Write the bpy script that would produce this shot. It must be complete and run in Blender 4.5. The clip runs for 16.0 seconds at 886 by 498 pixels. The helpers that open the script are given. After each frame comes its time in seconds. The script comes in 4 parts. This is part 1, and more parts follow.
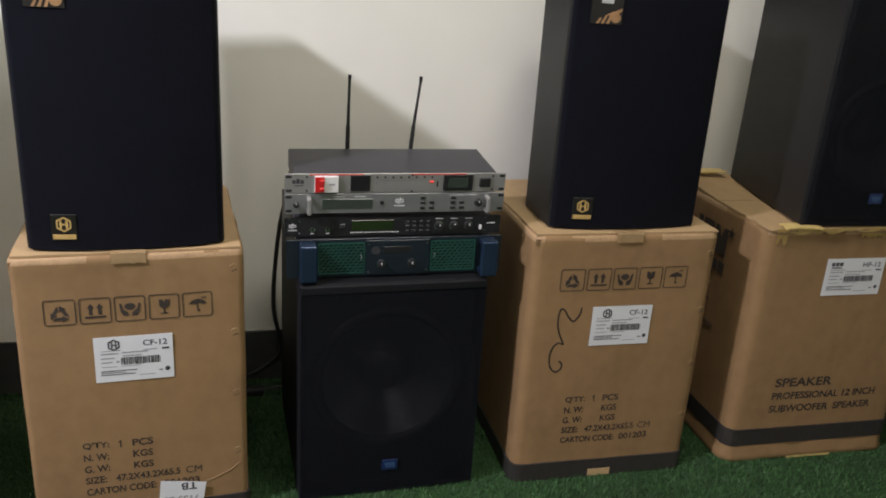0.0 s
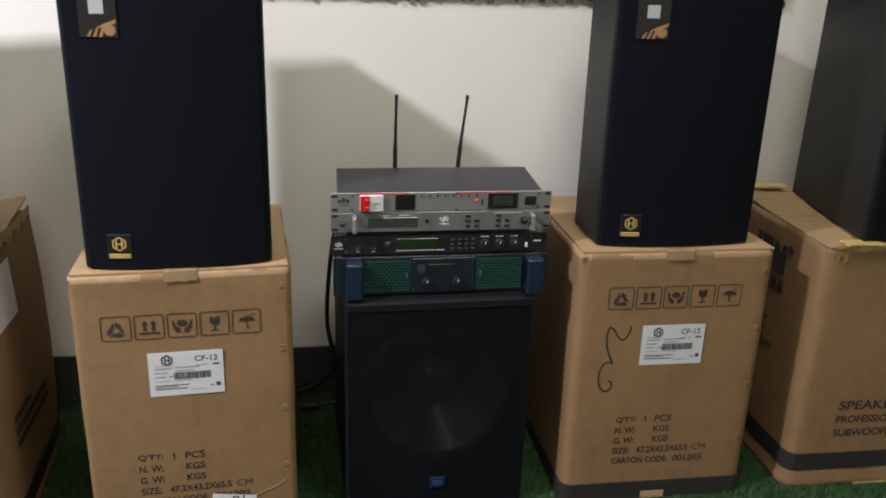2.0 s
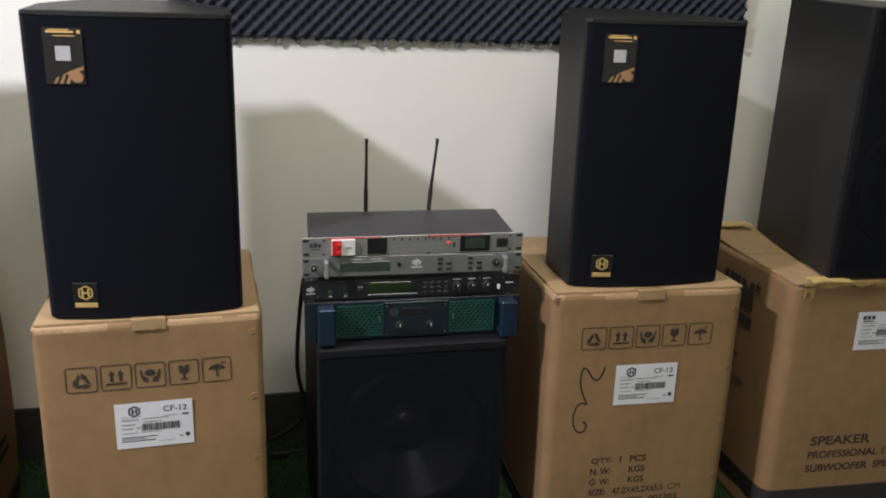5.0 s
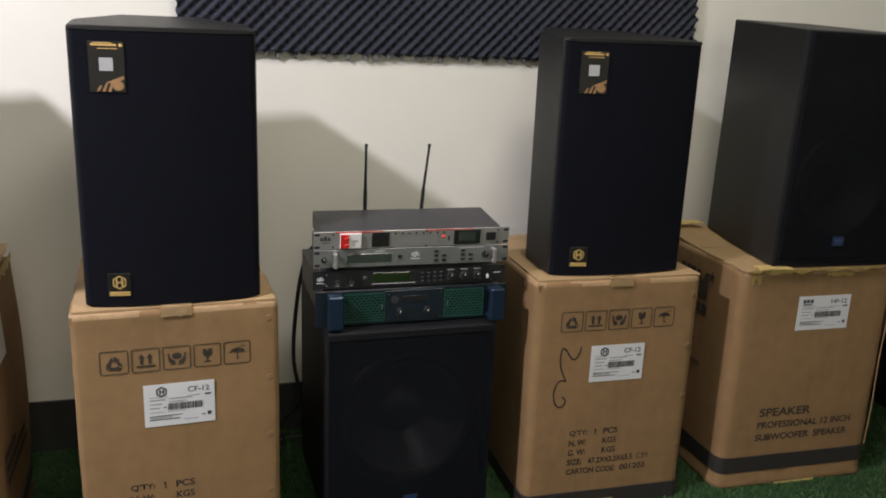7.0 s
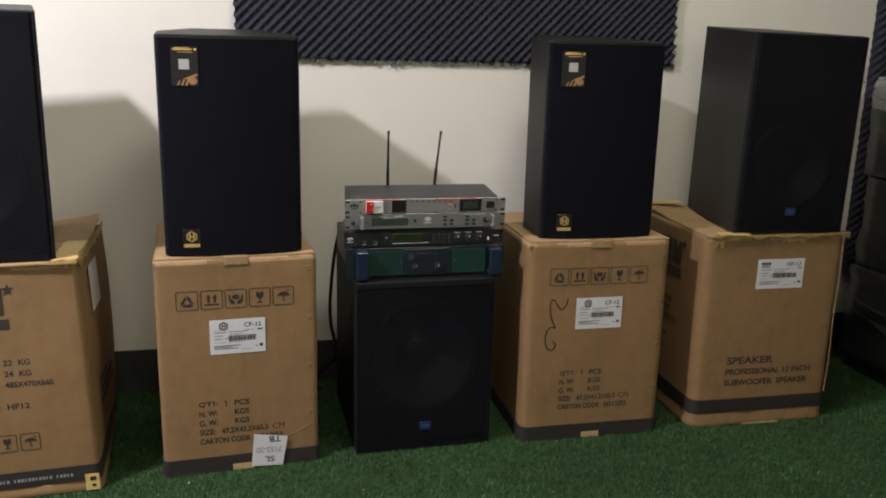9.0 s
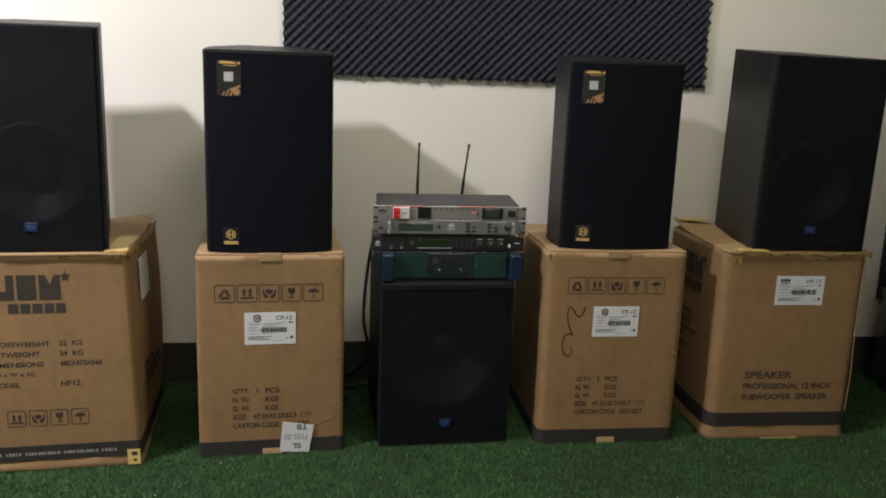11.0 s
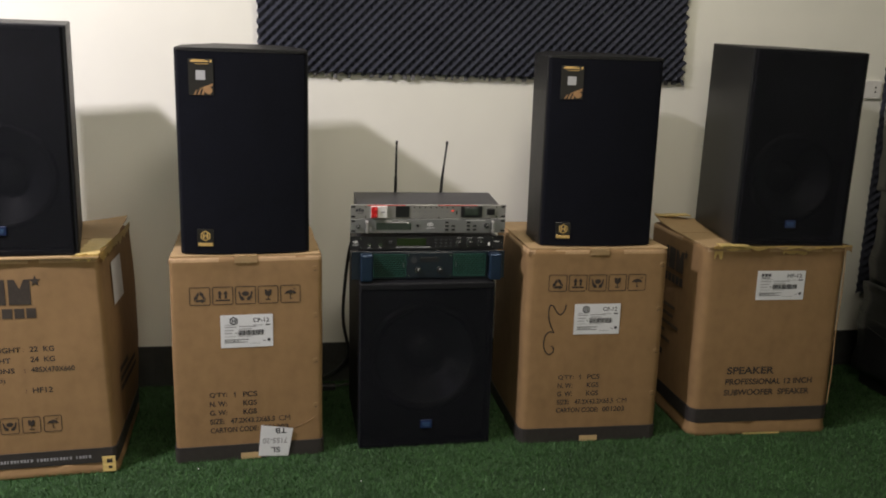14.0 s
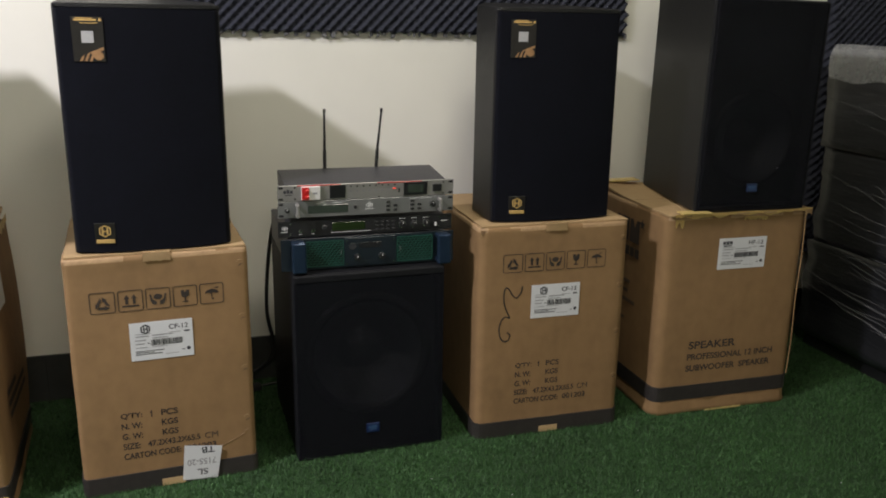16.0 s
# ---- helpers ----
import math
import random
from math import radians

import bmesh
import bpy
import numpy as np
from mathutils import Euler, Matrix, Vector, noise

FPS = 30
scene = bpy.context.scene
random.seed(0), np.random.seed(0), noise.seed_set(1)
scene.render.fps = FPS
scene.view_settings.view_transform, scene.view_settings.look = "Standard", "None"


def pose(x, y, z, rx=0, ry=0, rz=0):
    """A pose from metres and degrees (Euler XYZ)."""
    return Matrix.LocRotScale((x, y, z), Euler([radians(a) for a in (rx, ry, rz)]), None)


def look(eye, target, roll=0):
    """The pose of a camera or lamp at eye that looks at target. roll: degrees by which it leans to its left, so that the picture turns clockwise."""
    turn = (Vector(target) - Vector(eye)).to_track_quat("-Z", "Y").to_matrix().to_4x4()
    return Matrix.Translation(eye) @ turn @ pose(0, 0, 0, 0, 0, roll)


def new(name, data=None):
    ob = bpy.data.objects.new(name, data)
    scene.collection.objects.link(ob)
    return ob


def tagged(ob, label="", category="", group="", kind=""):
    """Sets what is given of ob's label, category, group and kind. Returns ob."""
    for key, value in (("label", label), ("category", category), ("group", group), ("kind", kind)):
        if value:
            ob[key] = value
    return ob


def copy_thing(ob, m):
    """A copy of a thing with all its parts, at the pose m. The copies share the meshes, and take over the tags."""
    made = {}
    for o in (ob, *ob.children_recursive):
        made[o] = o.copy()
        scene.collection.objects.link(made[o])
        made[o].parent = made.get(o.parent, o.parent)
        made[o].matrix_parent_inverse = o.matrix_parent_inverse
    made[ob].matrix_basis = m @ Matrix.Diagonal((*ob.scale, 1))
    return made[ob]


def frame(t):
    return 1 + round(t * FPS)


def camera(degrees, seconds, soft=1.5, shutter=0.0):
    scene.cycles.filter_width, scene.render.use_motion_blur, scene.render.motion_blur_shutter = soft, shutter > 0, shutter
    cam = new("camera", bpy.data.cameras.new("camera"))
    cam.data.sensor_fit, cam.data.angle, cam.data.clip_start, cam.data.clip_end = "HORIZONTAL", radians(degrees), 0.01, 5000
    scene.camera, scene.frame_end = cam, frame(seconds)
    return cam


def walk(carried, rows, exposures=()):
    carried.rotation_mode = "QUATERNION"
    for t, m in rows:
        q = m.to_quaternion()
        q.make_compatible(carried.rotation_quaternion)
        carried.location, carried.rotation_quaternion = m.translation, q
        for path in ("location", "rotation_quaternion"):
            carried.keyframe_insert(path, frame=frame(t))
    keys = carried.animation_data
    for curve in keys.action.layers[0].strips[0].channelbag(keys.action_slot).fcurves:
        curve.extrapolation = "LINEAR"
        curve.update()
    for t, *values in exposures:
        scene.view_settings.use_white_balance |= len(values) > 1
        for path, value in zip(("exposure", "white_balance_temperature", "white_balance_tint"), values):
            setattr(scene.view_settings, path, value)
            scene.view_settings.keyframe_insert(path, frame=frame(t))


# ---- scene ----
cam = camera(55.5, 16.0, soft=1.9)
PATH = [
    (0, (0.182, 0.07, 1.245), (0.668, 1.889, 0.569), 3.7),
    (0.5, (0.218, 0.076, 1.257), (0.647, 1.919, 0.612), 2.7),
    (1, (0.246, 0.08, 1.259), (0.592, 1.944, 0.62), 2.3),
    (1.5, (0.249, 0.064, 1.252), (0.559, 1.931, 0.604), 2.3),
    (2, (0.246, 0.056, 1.258), (0.558, 1.921, 0.605), 1.8),
    (2.5, (0.247, 0.051, 1.261), (0.575, 1.919, 0.628), 1.7),
    (3, (0.242, 0.054, 1.276), (0.582, 1.931, 0.675), 2.1),
    (3.5, (0.237, 0.061, 1.278), (0.585, 1.939, 0.685), 2.3),
    (4, (0.242, 0.07, 1.274), (0.603, 1.948, 0.691), 2.3),
    (6.3, (0.086, 0.019, 1.255), (0.603, 1.874, 0.714), 1.7),
    (6.5, (0.055, -0.003, 1.267), (0.596, 1.844, 0.724), 2.0),
    (7, (0.051, -0.112, 1.262), (0.592, 1.742, 0.744), 2.3),
    (7.5, (0.053, -0.289, 1.24), (0.549, 1.583, 0.74), 1.7),
    (8, (0.044, -0.402, 1.243), (0.501, 1.489, 0.777), 0.7),
    (8.5, (0.018, -0.486, 1.236), (0.461, 1.411, 0.785), 0.9),
    (9, (0.026, -0.594, 1.221), (0.47, 1.298, 0.75), 1.4),
    (9.2, (0.022, -0.612, 1.225), (0.472, 1.276, 0.742), 1.4),
    (11.5, (0.165, -0.798, 1.193), (0.413, 1.144, 0.782), 2.0),
    (12, (0.167, -0.803, 1.19), (0.422, 1.136, 0.774), 1.6),
    (12.5, (0.172, -0.798, 1.197), (0.435, 1.139, 0.771), 1.6),
    (13, (0.171, -0.764, 1.191), (0.449, 1.169, 0.76), 1.9),
    (13.5, (0.171, -0.758, 1.188), (0.465, 1.175, 0.768), 1.8),
    (14, (0.163, -0.744, 1.196), (0.48, 1.186, 0.774), 1.6),
    (14.5, (0.135, -0.701, 1.211), (0.478, 1.225, 0.798), 1.5),
    (15, (0.069, -0.654, 1.219), (0.491, 1.26, 0.822), 0.9),
    (15.5, (0.029, -0.585, 1.212), (0.568, 1.287, 0.76), 1.1),
    (16, (0.073, -0.406, 1.202), (0.64, 1.44, 0.681), 0.9),
]
walk(cam, [(t, look(eye, target, roll)) for t, eye, target, roll in PATH], exposures=[(0, 0.02, 6350, 14), (4, 0.0, 6250, 14), (6.5, -0.02, 6400, 14), (7.5, -0.12, 6550, 14), (8.5, -0.22, 6600, 14), (9, -0.20, 6650, 14), (12, -0.25, 6700, 11), (14, -0.20, 6800, 13), (15, -0.26, 6650, 14), (16, -0.14, 6600, 11)])

# ---- light ----
world = bpy.data.worlds.new("world")
world.use_nodes = True
world.node_tree.nodes["Background"].inputs[0].default_value = (0.5, 0.5, 0.55, 1)
world.node_tree.nodes["Background"].inputs[1].default_value = 0.02
scene.world = world


def ceiling_lamp(name, x, y, w, d, power, color=(1.0, 0.95, 0.82)):
    lamp = bpy.data.lights.new(name, "AREA")
    lamp.shape, lamp.size, lamp.size_y, lamp.energy, lamp.color = "RECTANGLE", w, d, power, color
    ob = new(name, lamp)
    ob.matrix_world = pose(x, y, 2.80)
    return ob


ceiling_lamp("lamp_front_left", -1.75, 0.74, 0.22, 0.22, 142, (0.98, 0.95, 1.03))
# Unseen fill lamp, added to brighten the upper wall against the carton fronts.
ceiling_lamp("lamp_centre", 0.85, 1.15, 0.60, 0.35, 22)
ceiling_lamp("lamp_rear", 0.2, -1.9, 1.2, 0.4, 36)


# ---- materials ----
def mat(name, color, rough=0.6, metal=0.0, vary=0.15, scale=30.0, bump=0.0, bump_scale=200.0, fine=0.0, coat=0.0, stretch=(1, 1, 1), island=0.0, spec=0.5):
    """A painted or moulded surface: a base colour that varies at two scales, with fine relief."""
    m = bpy.data.materials.new(name)
    m.use_nodes = True
    nt = m.node_tree
    b = nt.nodes["Principled BSDF"]
    b.inputs["Roughness"].default_value = rough
    b.inputs["Metallic"].default_value = metal
    b.inputs["Coat Weight"].default_value = coat
    b.inputs["Specular IOR Level"].default_value = spec
    co = nt.nodes.new("ShaderNodeTexCoord")
    mp = nt.nodes.new("ShaderNodeMapping")
    mp.inputs["Scale"].default_value = stretch
    nt.links.new(co.outputs["Object"], mp.inputs[0])
    n1 = nt.nodes.new("ShaderNodeTexNoise")
    n1.inputs["Scale"].default_value, n1.inputs["Detail"].default_value = scale, 6
    n2 = nt.nodes.new("ShaderNodeTexNoise")
    n2.inputs["Scale"].default_value, n2.inputs["Detail"].default_value = scale / 9, 3
    nt.links.new(mp.outputs[0], n1.inputs[0])
    nt.links.new(mp.outputs[0], n2.inputs[0])
    add = nt.nodes.new("ShaderNodeMath")
    add.operation = "ADD"
    nt.links.new(n1.outputs[0], add.inputs[0])
    nt.links.new(n2.outputs[0], add.inputs[1])
    ramp = nt.nodes.new("ShaderNodeMapRange")
    ramp.inputs[1].default_value, ramp.inputs[2].default_value = 0.6, 1.4
    ramp.inputs[3].default_value, ramp.inputs[4].default_value = 1 - vary, 1 + vary
    nt.links.new(add.outputs[0], ramp.inputs[0])
    value = ramp.outputs[0]
    if island:
        geo = nt.nodes.new("ShaderNodeNewGeometry")
        r2 = nt.nodes.new("ShaderNodeMapRange")
        r2.inputs[3].default_value, r2.inputs[4].default_value = 1 - island, 1 + island
        nt.links.new(geo.outputs["Random Per Island"], r2.inputs[0])
        mul = nt.nodes.new("ShaderNodeMath")
        mul.operation = "MULTIPLY"
        nt.links.new(value, mul.inputs[0])
        nt.links.new(r2.outputs[0], mul.inputs[1])
        value = mul.outputs[0]
    vm = nt.nodes.new("ShaderNodeVectorMath")
    vm.operation = "SCALE"
    vm.inputs[0].default_value = color
    nt.links.new(value, vm.inputs["Scale"])
    nt.links.new(vm.outputs[0], b.inputs["Base Color"])
    if bump:
        n3 = nt.nodes.new("ShaderNodeTexNoise")
        n3.inputs["Scale"].default_value, n3.inputs["Detail"].default_value = bump_scale, 4
        nt.links.new(mp.outputs[0], n3.inputs[0])
        bp = nt.nodes.new("ShaderNodeBump")
        bp.inputs["Strength"].default_value, bp.inputs["Distance"].default_value = bump, 0.002
        nt.links.new(n3.outputs[0], bp.inputs["Height"])
        nt.links.new(bp.outputs[0], b.inputs["Normal"])
        if fine:
            rr = nt.nodes.new("ShaderNodeMapRange")
            rr.inputs[3].default_value, rr.inputs[4].default_value = rough - fine, rough + fine
            nt.links.new(n1.outputs[0], rr.inputs[0])
            nt.links.new(rr.outputs[0], b.inputs["Roughness"])
    return m


def see_through(name, color, open_share, rough=0.5, spec=0.5):
    """A fine perforated sheet or film: part of the light passes through its openings."""
    m = mat(name, color, rough, vary=0.2, scale=60, spec=spec)
    nt = m.node_tree
    out, b = nt.nodes["Material Output"], nt.nodes["Principled BSDF"]
    tr = nt.nodes.new("ShaderNodeBsdfTransparent")
    mix = nt.nodes.new("ShaderNodeMixShader")
    mix.inputs[0].default_value = open_share
    nt.links.new(b.outputs[0], mix.inputs[1])
    nt.links.new(tr.outputs[0], mix.inputs[2])
    nt.links.new(mix.outputs[0], out.inputs[0])
    return m


WALL = mat("wall_paint", (0.85, 0.84, 0.76), 0.75, vary=0.03, scale=6, bump=0.12, bump_scale=120)
CEIL = mat("ceiling_paint", (0.75, 0.74, 0.70), 0.8, vary=0.02, scale=5)
TILE = mat("skirting_tile", (0.050, 0.052, 0.050), 0.13, vary=0.25, scale=25, bump=0.05, bump_scale=40)
TURFBASE = mat("turf_backing", (0.015, 0.046, 0.012), 0.95, vary=0.35, scale=40, bump=0.6, bump_scale=500)
BLADE = mat("turf_blade", (0.041, 0.108, 0.031), 0.65, vary=0.3, scale=20, island=0.28)
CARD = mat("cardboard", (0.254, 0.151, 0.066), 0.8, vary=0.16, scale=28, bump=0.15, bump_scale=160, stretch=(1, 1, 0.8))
# Lighter than CARD: overhead light on the carton tops is put into the colour.
CARD_TOP = mat("cardboard_lit", (0.40, 0.27, 0.135), 0.75, vary=0.10, scale=40, bump=0.2, bump_scale=120)
WORN = mat("scuffed_cardboard", (0.37, 0.24, 0.125), 0.7, vary=0.25, scale=150)
TAPE = mat("packing_tape", (0.50, 0.35, 0.18), 0.45, vary=0.10, scale=60, bump=0.05, bump_scale=90)
TAPE_Y = mat("yellowed_tape", (0.62, 0.46, 0.17), 0.35, vary=0.22, scale=60, bump=0.4, bump_scale=90)
INK = mat("carton_ink", (0.035, 0.026, 0.020), 0.75, vary=0.30, scale=150)
BAND = mat("carton_band_ink", (0.028, 0.024, 0.022), 0.6, vary=0.25, scale=60, bump=0.1, bump_scale=200)
MARKER = mat("marker_ink", (0.02, 0.018, 0.016), 0.5, vary=0.2, scale=100)
PAPER = mat("label_paper", (0.66, 0.67, 0.69), 0.45, vary=0.04, scale=40, bump=0.1, bump_scale=60)
PRINT = mat("label_print", (0.05, 0.05, 0.06), 0.5, vary=0.2, scale=200)
PRINT_BLUE = mat("pale_blue_print", (0.035, 0.085, 0.17), 0.5, vary=0.1, scale=200)
PRINT_PALE = mat("pale_grey_print", (0.42, 0.42, 0.43), 0.5, vary=0.1, scale=200)
PRINT_GREY = mat("label_print_faint", (0.30, 0.30, 0.32), 0.5, vary=0.15, scale=200)
CABINET = mat("cabinet_paint", (0.010, 0.010, 0.0105), 0.46, vary=0.2, scale=80, bump=0.5, bump_scale=500, fine=0.1, spec=0.4)
CLOTH = mat("grille_cloth", (0.0040, 0.0047, 0.0086), 0.9, vary=0.25, scale=90, bump=0.5, bump_scale=1400, spec=0.14)
MESH = see_through("perforated_grille", (0.0050, 0.0057, 0.0092), 0.46, 0.7, 0.22)
CONE = mat("paper_cone", (0.17, 0.17, 0.20), 0.25, metal=0.9, vary=0.2, scale=80, bump=0.12, bump_scale=200)
CONE_MATT = mat("matt_cone", (0.030, 0.031, 0.038), 0.5, vary=0.2, scale=80, bump=0.2, bump_scale=200)
RUBBER = mat("rubber", (0.009, 0.009, 0.010), 0.5, vary=0.2, scale=80)
GOLD = mat("gold_plate", (0.95, 0.62, 0.24), 0.20, metal=0.55, vary=0.15, scale=100)
BADGE = mat("badge_plate", (0.012, 0.011, 0.010), 0.3, vary=0.2, scale=90)
BLUE = mat("blue_badge", (0.004, 0.014, 0.060), 0.35, vary=0.15, scale=90)
WHITE = mat("white_print", (0.72, 0.72, 0.72), 0.5, vary=0.05, scale=90)
COPPER = mat("bronze_print", (0.42, 0.24, 0.12), 0.35, metal=0.5, vary=0.3, scale=120)
FOAM = mat("acoustic_foam", (0.038, 0.041, 0.057), 0.95, vary=0.2, scale=60, bump=0.4, bump_scale=700, spec=0.2)
FRAY = mat("foam_fray", (0.15, 0.15, 0.16), 0.9, vary=0.25, scale=90)
SILVER = mat("brushed_panel", (0.36, 0.35, 0.34), 0.42, metal=0.55, vary=0.08, scale=60, stretch=(0.05, 1, 1), bump=0.08, bump_scale=400)
SILVER2 = mat("grey_panel", (0.22, 0.225, 0.225), 0.42, metal=0.5, vary=0.08, scale=60, stretch=(0.05, 1, 1), bump=0.08, bump_scale=400)
STEEL_BLACK = mat("black_steel", (0.035, 0.035, 0.040), 0.45, vary=0.15, scale=50, bump=0.15, bump_scale=600)
PANEL_BLACK = mat("black_panel", (0.012, 0.012, 0.014), 0.35, vary=0.2, scale=50)
PANEL_BLUE = mat("dark_blue_panel", (0.006, 0.012, 0.019), 0.38, vary=0.15, scale=50, bump=0.05)
HANDLE = mat("blue_anodised", (0.018, 0.036, 0.070), 0.30, metal=0.5, vary=0.12, scale=60)
GREEN = mat("green_grille_paint", (0.012, 0.068, 0.050), 0.4, vary=0.2, scale=60)
DARK = mat("dark_cavity", (0.006, 0.006, 0.006), 0.7, vary=0.2, scale=60)
LCD = mat("lcd_glass", (0.040, 0.052, 0.042), 0.15, vary=0.1, scale=40)
LCD_GREEN = mat("lcd_glass_green", (0.016, 0.028, 0.009), 0.15, vary=0.1, scale=40)
RED = mat("red_plastic", (0.55, 0.02, 0.02), 0.35, vary=0.1, scale=60)
WPLASTIC = mat("white_plastic", (0.75, 0.74, 0.72), 0.35, vary=0.03, scale=60)
CHROME = mat("chrome", (0.75, 0.75, 0.75), 0.18, metal=1.0, vary=0.05)
CABLE = mat("black_cable", (0.012, 0.012, 0.012), 0.45, vary=0.2, scale=80)
WRAP = mat("wrapped_black_carton", (0.022, 0.023, 0.026), 0.30, vary=0.5, scale=14, bump=1.0, bump_scale=16, stretch=(1, 0.35, 4.0), coat=0.4)
FILM = see_through("stretch_film", (0.30, 0.31, 0.32), 0.72, 0.25)
LED = mat("red_led", (0.8, 0.05, 0.03), 0.3)
LED.node_tree.nodes["Principled BSDF"].inputs["Emission Color"].default_value = (1, 0.12, 0.06, 1)
LED.node_tree.nodes["Principled BSDF"].inputs["Emission Strength"].default_value = 0.2


# ---- building blocks ----
def part(name, bm, material, parent=None, label="", smooth=False):
    me = bpy.data.meshes.new(name)
    bmesh.ops.recalc_face_normals(bm, faces=bm.faces)
    bm.to_mesh(me)
    bm.free()
    me.materials.append(material)
    if smooth:
        me.shade_smooth()
    ob = new(name, me)
    if parent is not None:
        ob.parent = parent
    if label:
        tagged(ob, label)
    return ob


def thing(name, m, label, category, group="", kind=""):
    ob = new(name)
    ob.empty_display_size = 0.05
    ob.matrix_world = m
    return tagged(ob, label, category, group, kind)


def add_box(bm, x0, x1, y0, y1, z0, z1, bevel=0.0, seg=1):
    vs = [bm.verts.new((x, y, z)) for x in (x0, x1) for y in (y0, y1) for z in (z0, z1)]
    fs = [bm.faces.new([vs[i] for i in q]) for q in ((0, 1, 3, 2), (4, 6, 7, 5), (0, 4, 5, 1), (2, 3, 7, 6), (0, 2, 6, 4), (1, 5, 7, 3))]
    if bevel:
        es = list({e for f in fs for e in f.edges})
        bmesh.ops.bevel(bm, geom=es, offset=bevel, segments=seg, affect="EDGES", profile=0.5)
    return bm


def boxed(x0, x1, y0, y1, z0, z1, bevel=0.0, seg=1):
    return add_box(bmesh.new(), x0, x1, y0, y1, z0, z1, bevel, seg)


def prism(plan, z0, z1, bevel=0.0, seg=2):
    """An upright body over a plan polygon."""
    bm = bmesh.new()
    lo = [bm.verts.new((x, y, z0)) for x, y in plan]
    hi = [bm.verts.new((x, y, z1)) for x, y in plan]
    n = len(plan)
    bm.faces.new(lo[::-1])
    bm.faces.new(hi)
    for i in range(n):
        bm.faces.new((lo[i], lo[(i + 1) % n], hi[(i + 1) % n], hi[i]))
    if bevel:
        bmesh.ops.bevel(bm, geom=list(bm.edges), offset=bevel, segments=seg, affect="EDGES", profile=0.5)
    return bm


def add_disc(bm, x, z, r, y0, y1, n=20, r1=None):
    """A short round body along y, from y0 (front) to y1."""
    r1 = r if r1 is None else r1
    a = [bm.verts.new((x + r * math.cos(2 * math.pi * i / n), y0, z + r * math.sin(2 * math.pi * i / n))) for i in range(n)]
    b = [bm.verts.new((x + r1 * math.cos(2 * math.pi * i / n), y1, z + r1 * math.sin(2 * math.pi * i / n))) for i in range(n)]
    bm.faces.new(a)
    bm.faces.new(b[::-1])
    for i in range(n):
        bm.faces.new((a[i], b[i], b[(i + 1) % n], a[(i + 1) % n]))
    return bm


def disc(x, z, r, y0, y1, n=20, r1=None):
    return add_disc(bmesh.new(), x, z, r, y0, y1, n, r1)


def add_poly(bm, pts, y=0.0, depth=0.0004):
    """A thin flat shape in the upright plane at y, seen from -y."""
    a = [bm.verts.new((x, y, z)) for x, z in pts]
    b = [bm.verts.new((x, y - depth, z)) for x, z in pts]
    n = len(pts)
    bm.faces.new(b)
    for i in range(n):
        bm.faces.new((a[i], a[(i + 1) % n], b[(i + 1) % n], b[i]))
    return bm


def rect(x0, z0, x1, z1):
    return [(x0, z0), (x1, z0), (x1, z1), (x0, z1)]


def bars(rects, y=0.0, depth=0.0004):
    bm = bmesh.new()
    for r in rects:
        add_poly(bm, rect(*r), y, depth)
    return bm


def rounded(w, d, r, n=6):
    """A rounded rectangle in plan: x -w/2..w/2, y 0..d."""
    pts = []
    for cx, cy, a0 in ((w / 2 - r, r, -90), (w / 2 - r, d - r, 0), (-w / 2 + r, d - r, 90), (-w / 2 + r, r, 180)):
        for i in range(n + 1):
            a = radians(a0 + 90 * i / n)
            pts.append((cx + r * math.cos(a), cy + r * math.sin(a)))
    return pts


def dense(pts, step=0.03):
    out = []
    n = len(pts)
    for i in range(n):
        (x0, y0), (x1, y1) = pts[i], pts[(i + 1) % n]
        k = max(1, int(math.hypot(x1 - x0, y1 - y0) / step))
        out += [(x0 + (x1 - x0) * j / k, y0 + (y1 - y0) * j / k) for j in range(k)]
    return out


def smooth_line(pts, k=8):
    p = [Vector(q) for q in pts]
    out = []
    for i in range(len(p) - 1):
        a, b, c, d = p[max(i - 1, 0)], p[i], p[i + 1], p[min(i + 2, len(p) - 1)]
        for j in range(k):
            t = j / k
            out.append(0.5 * ((2 * b) + (c - a) * t + (2 * a - 5 * b + 4 * c - d) * t * t + (3 * b - a - 3 * c + d) * t ** 3))
    return out + [p[-1]]


def tube(pts, r, n=8, k=8, flat=1.0):
    """A round cord along a smooth line; r may be one radius or a radius for each given point."""
    line = smooth_line(pts, k)
    radii = [r] * len(line) if isinstance(r, float) else [r[min(int(i / k + 0.5), len(r) - 1)] for i in range(len(line))]
    bm = bmesh.new()
    rings = []
    for i, c in enumerate(line):
        way = (line[min(i + 1, len(line) - 1)] - line[max(i - 1, 0)]).normalized()
        side = way.cross(Vector((0.03, 1, 0.02))).normalized()
        up = side.cross(way).normalized()
        rings.append([bm.verts.new(c + radii[i] * (side * math.cos(2 * math.pi * j / n) + up * flat * math.sin(2 * math.pi * j / n))) for j in range(n)])
    for a, b in zip(rings, rings[1:]):
        for j in range(n):
            bm.faces.new((a[j], a[(j + 1) % n], b[(j + 1) % n], b[j]))
    bm.faces.new(rings[0])
    bm.faces.new(rings[-1][::-1])
    return bm


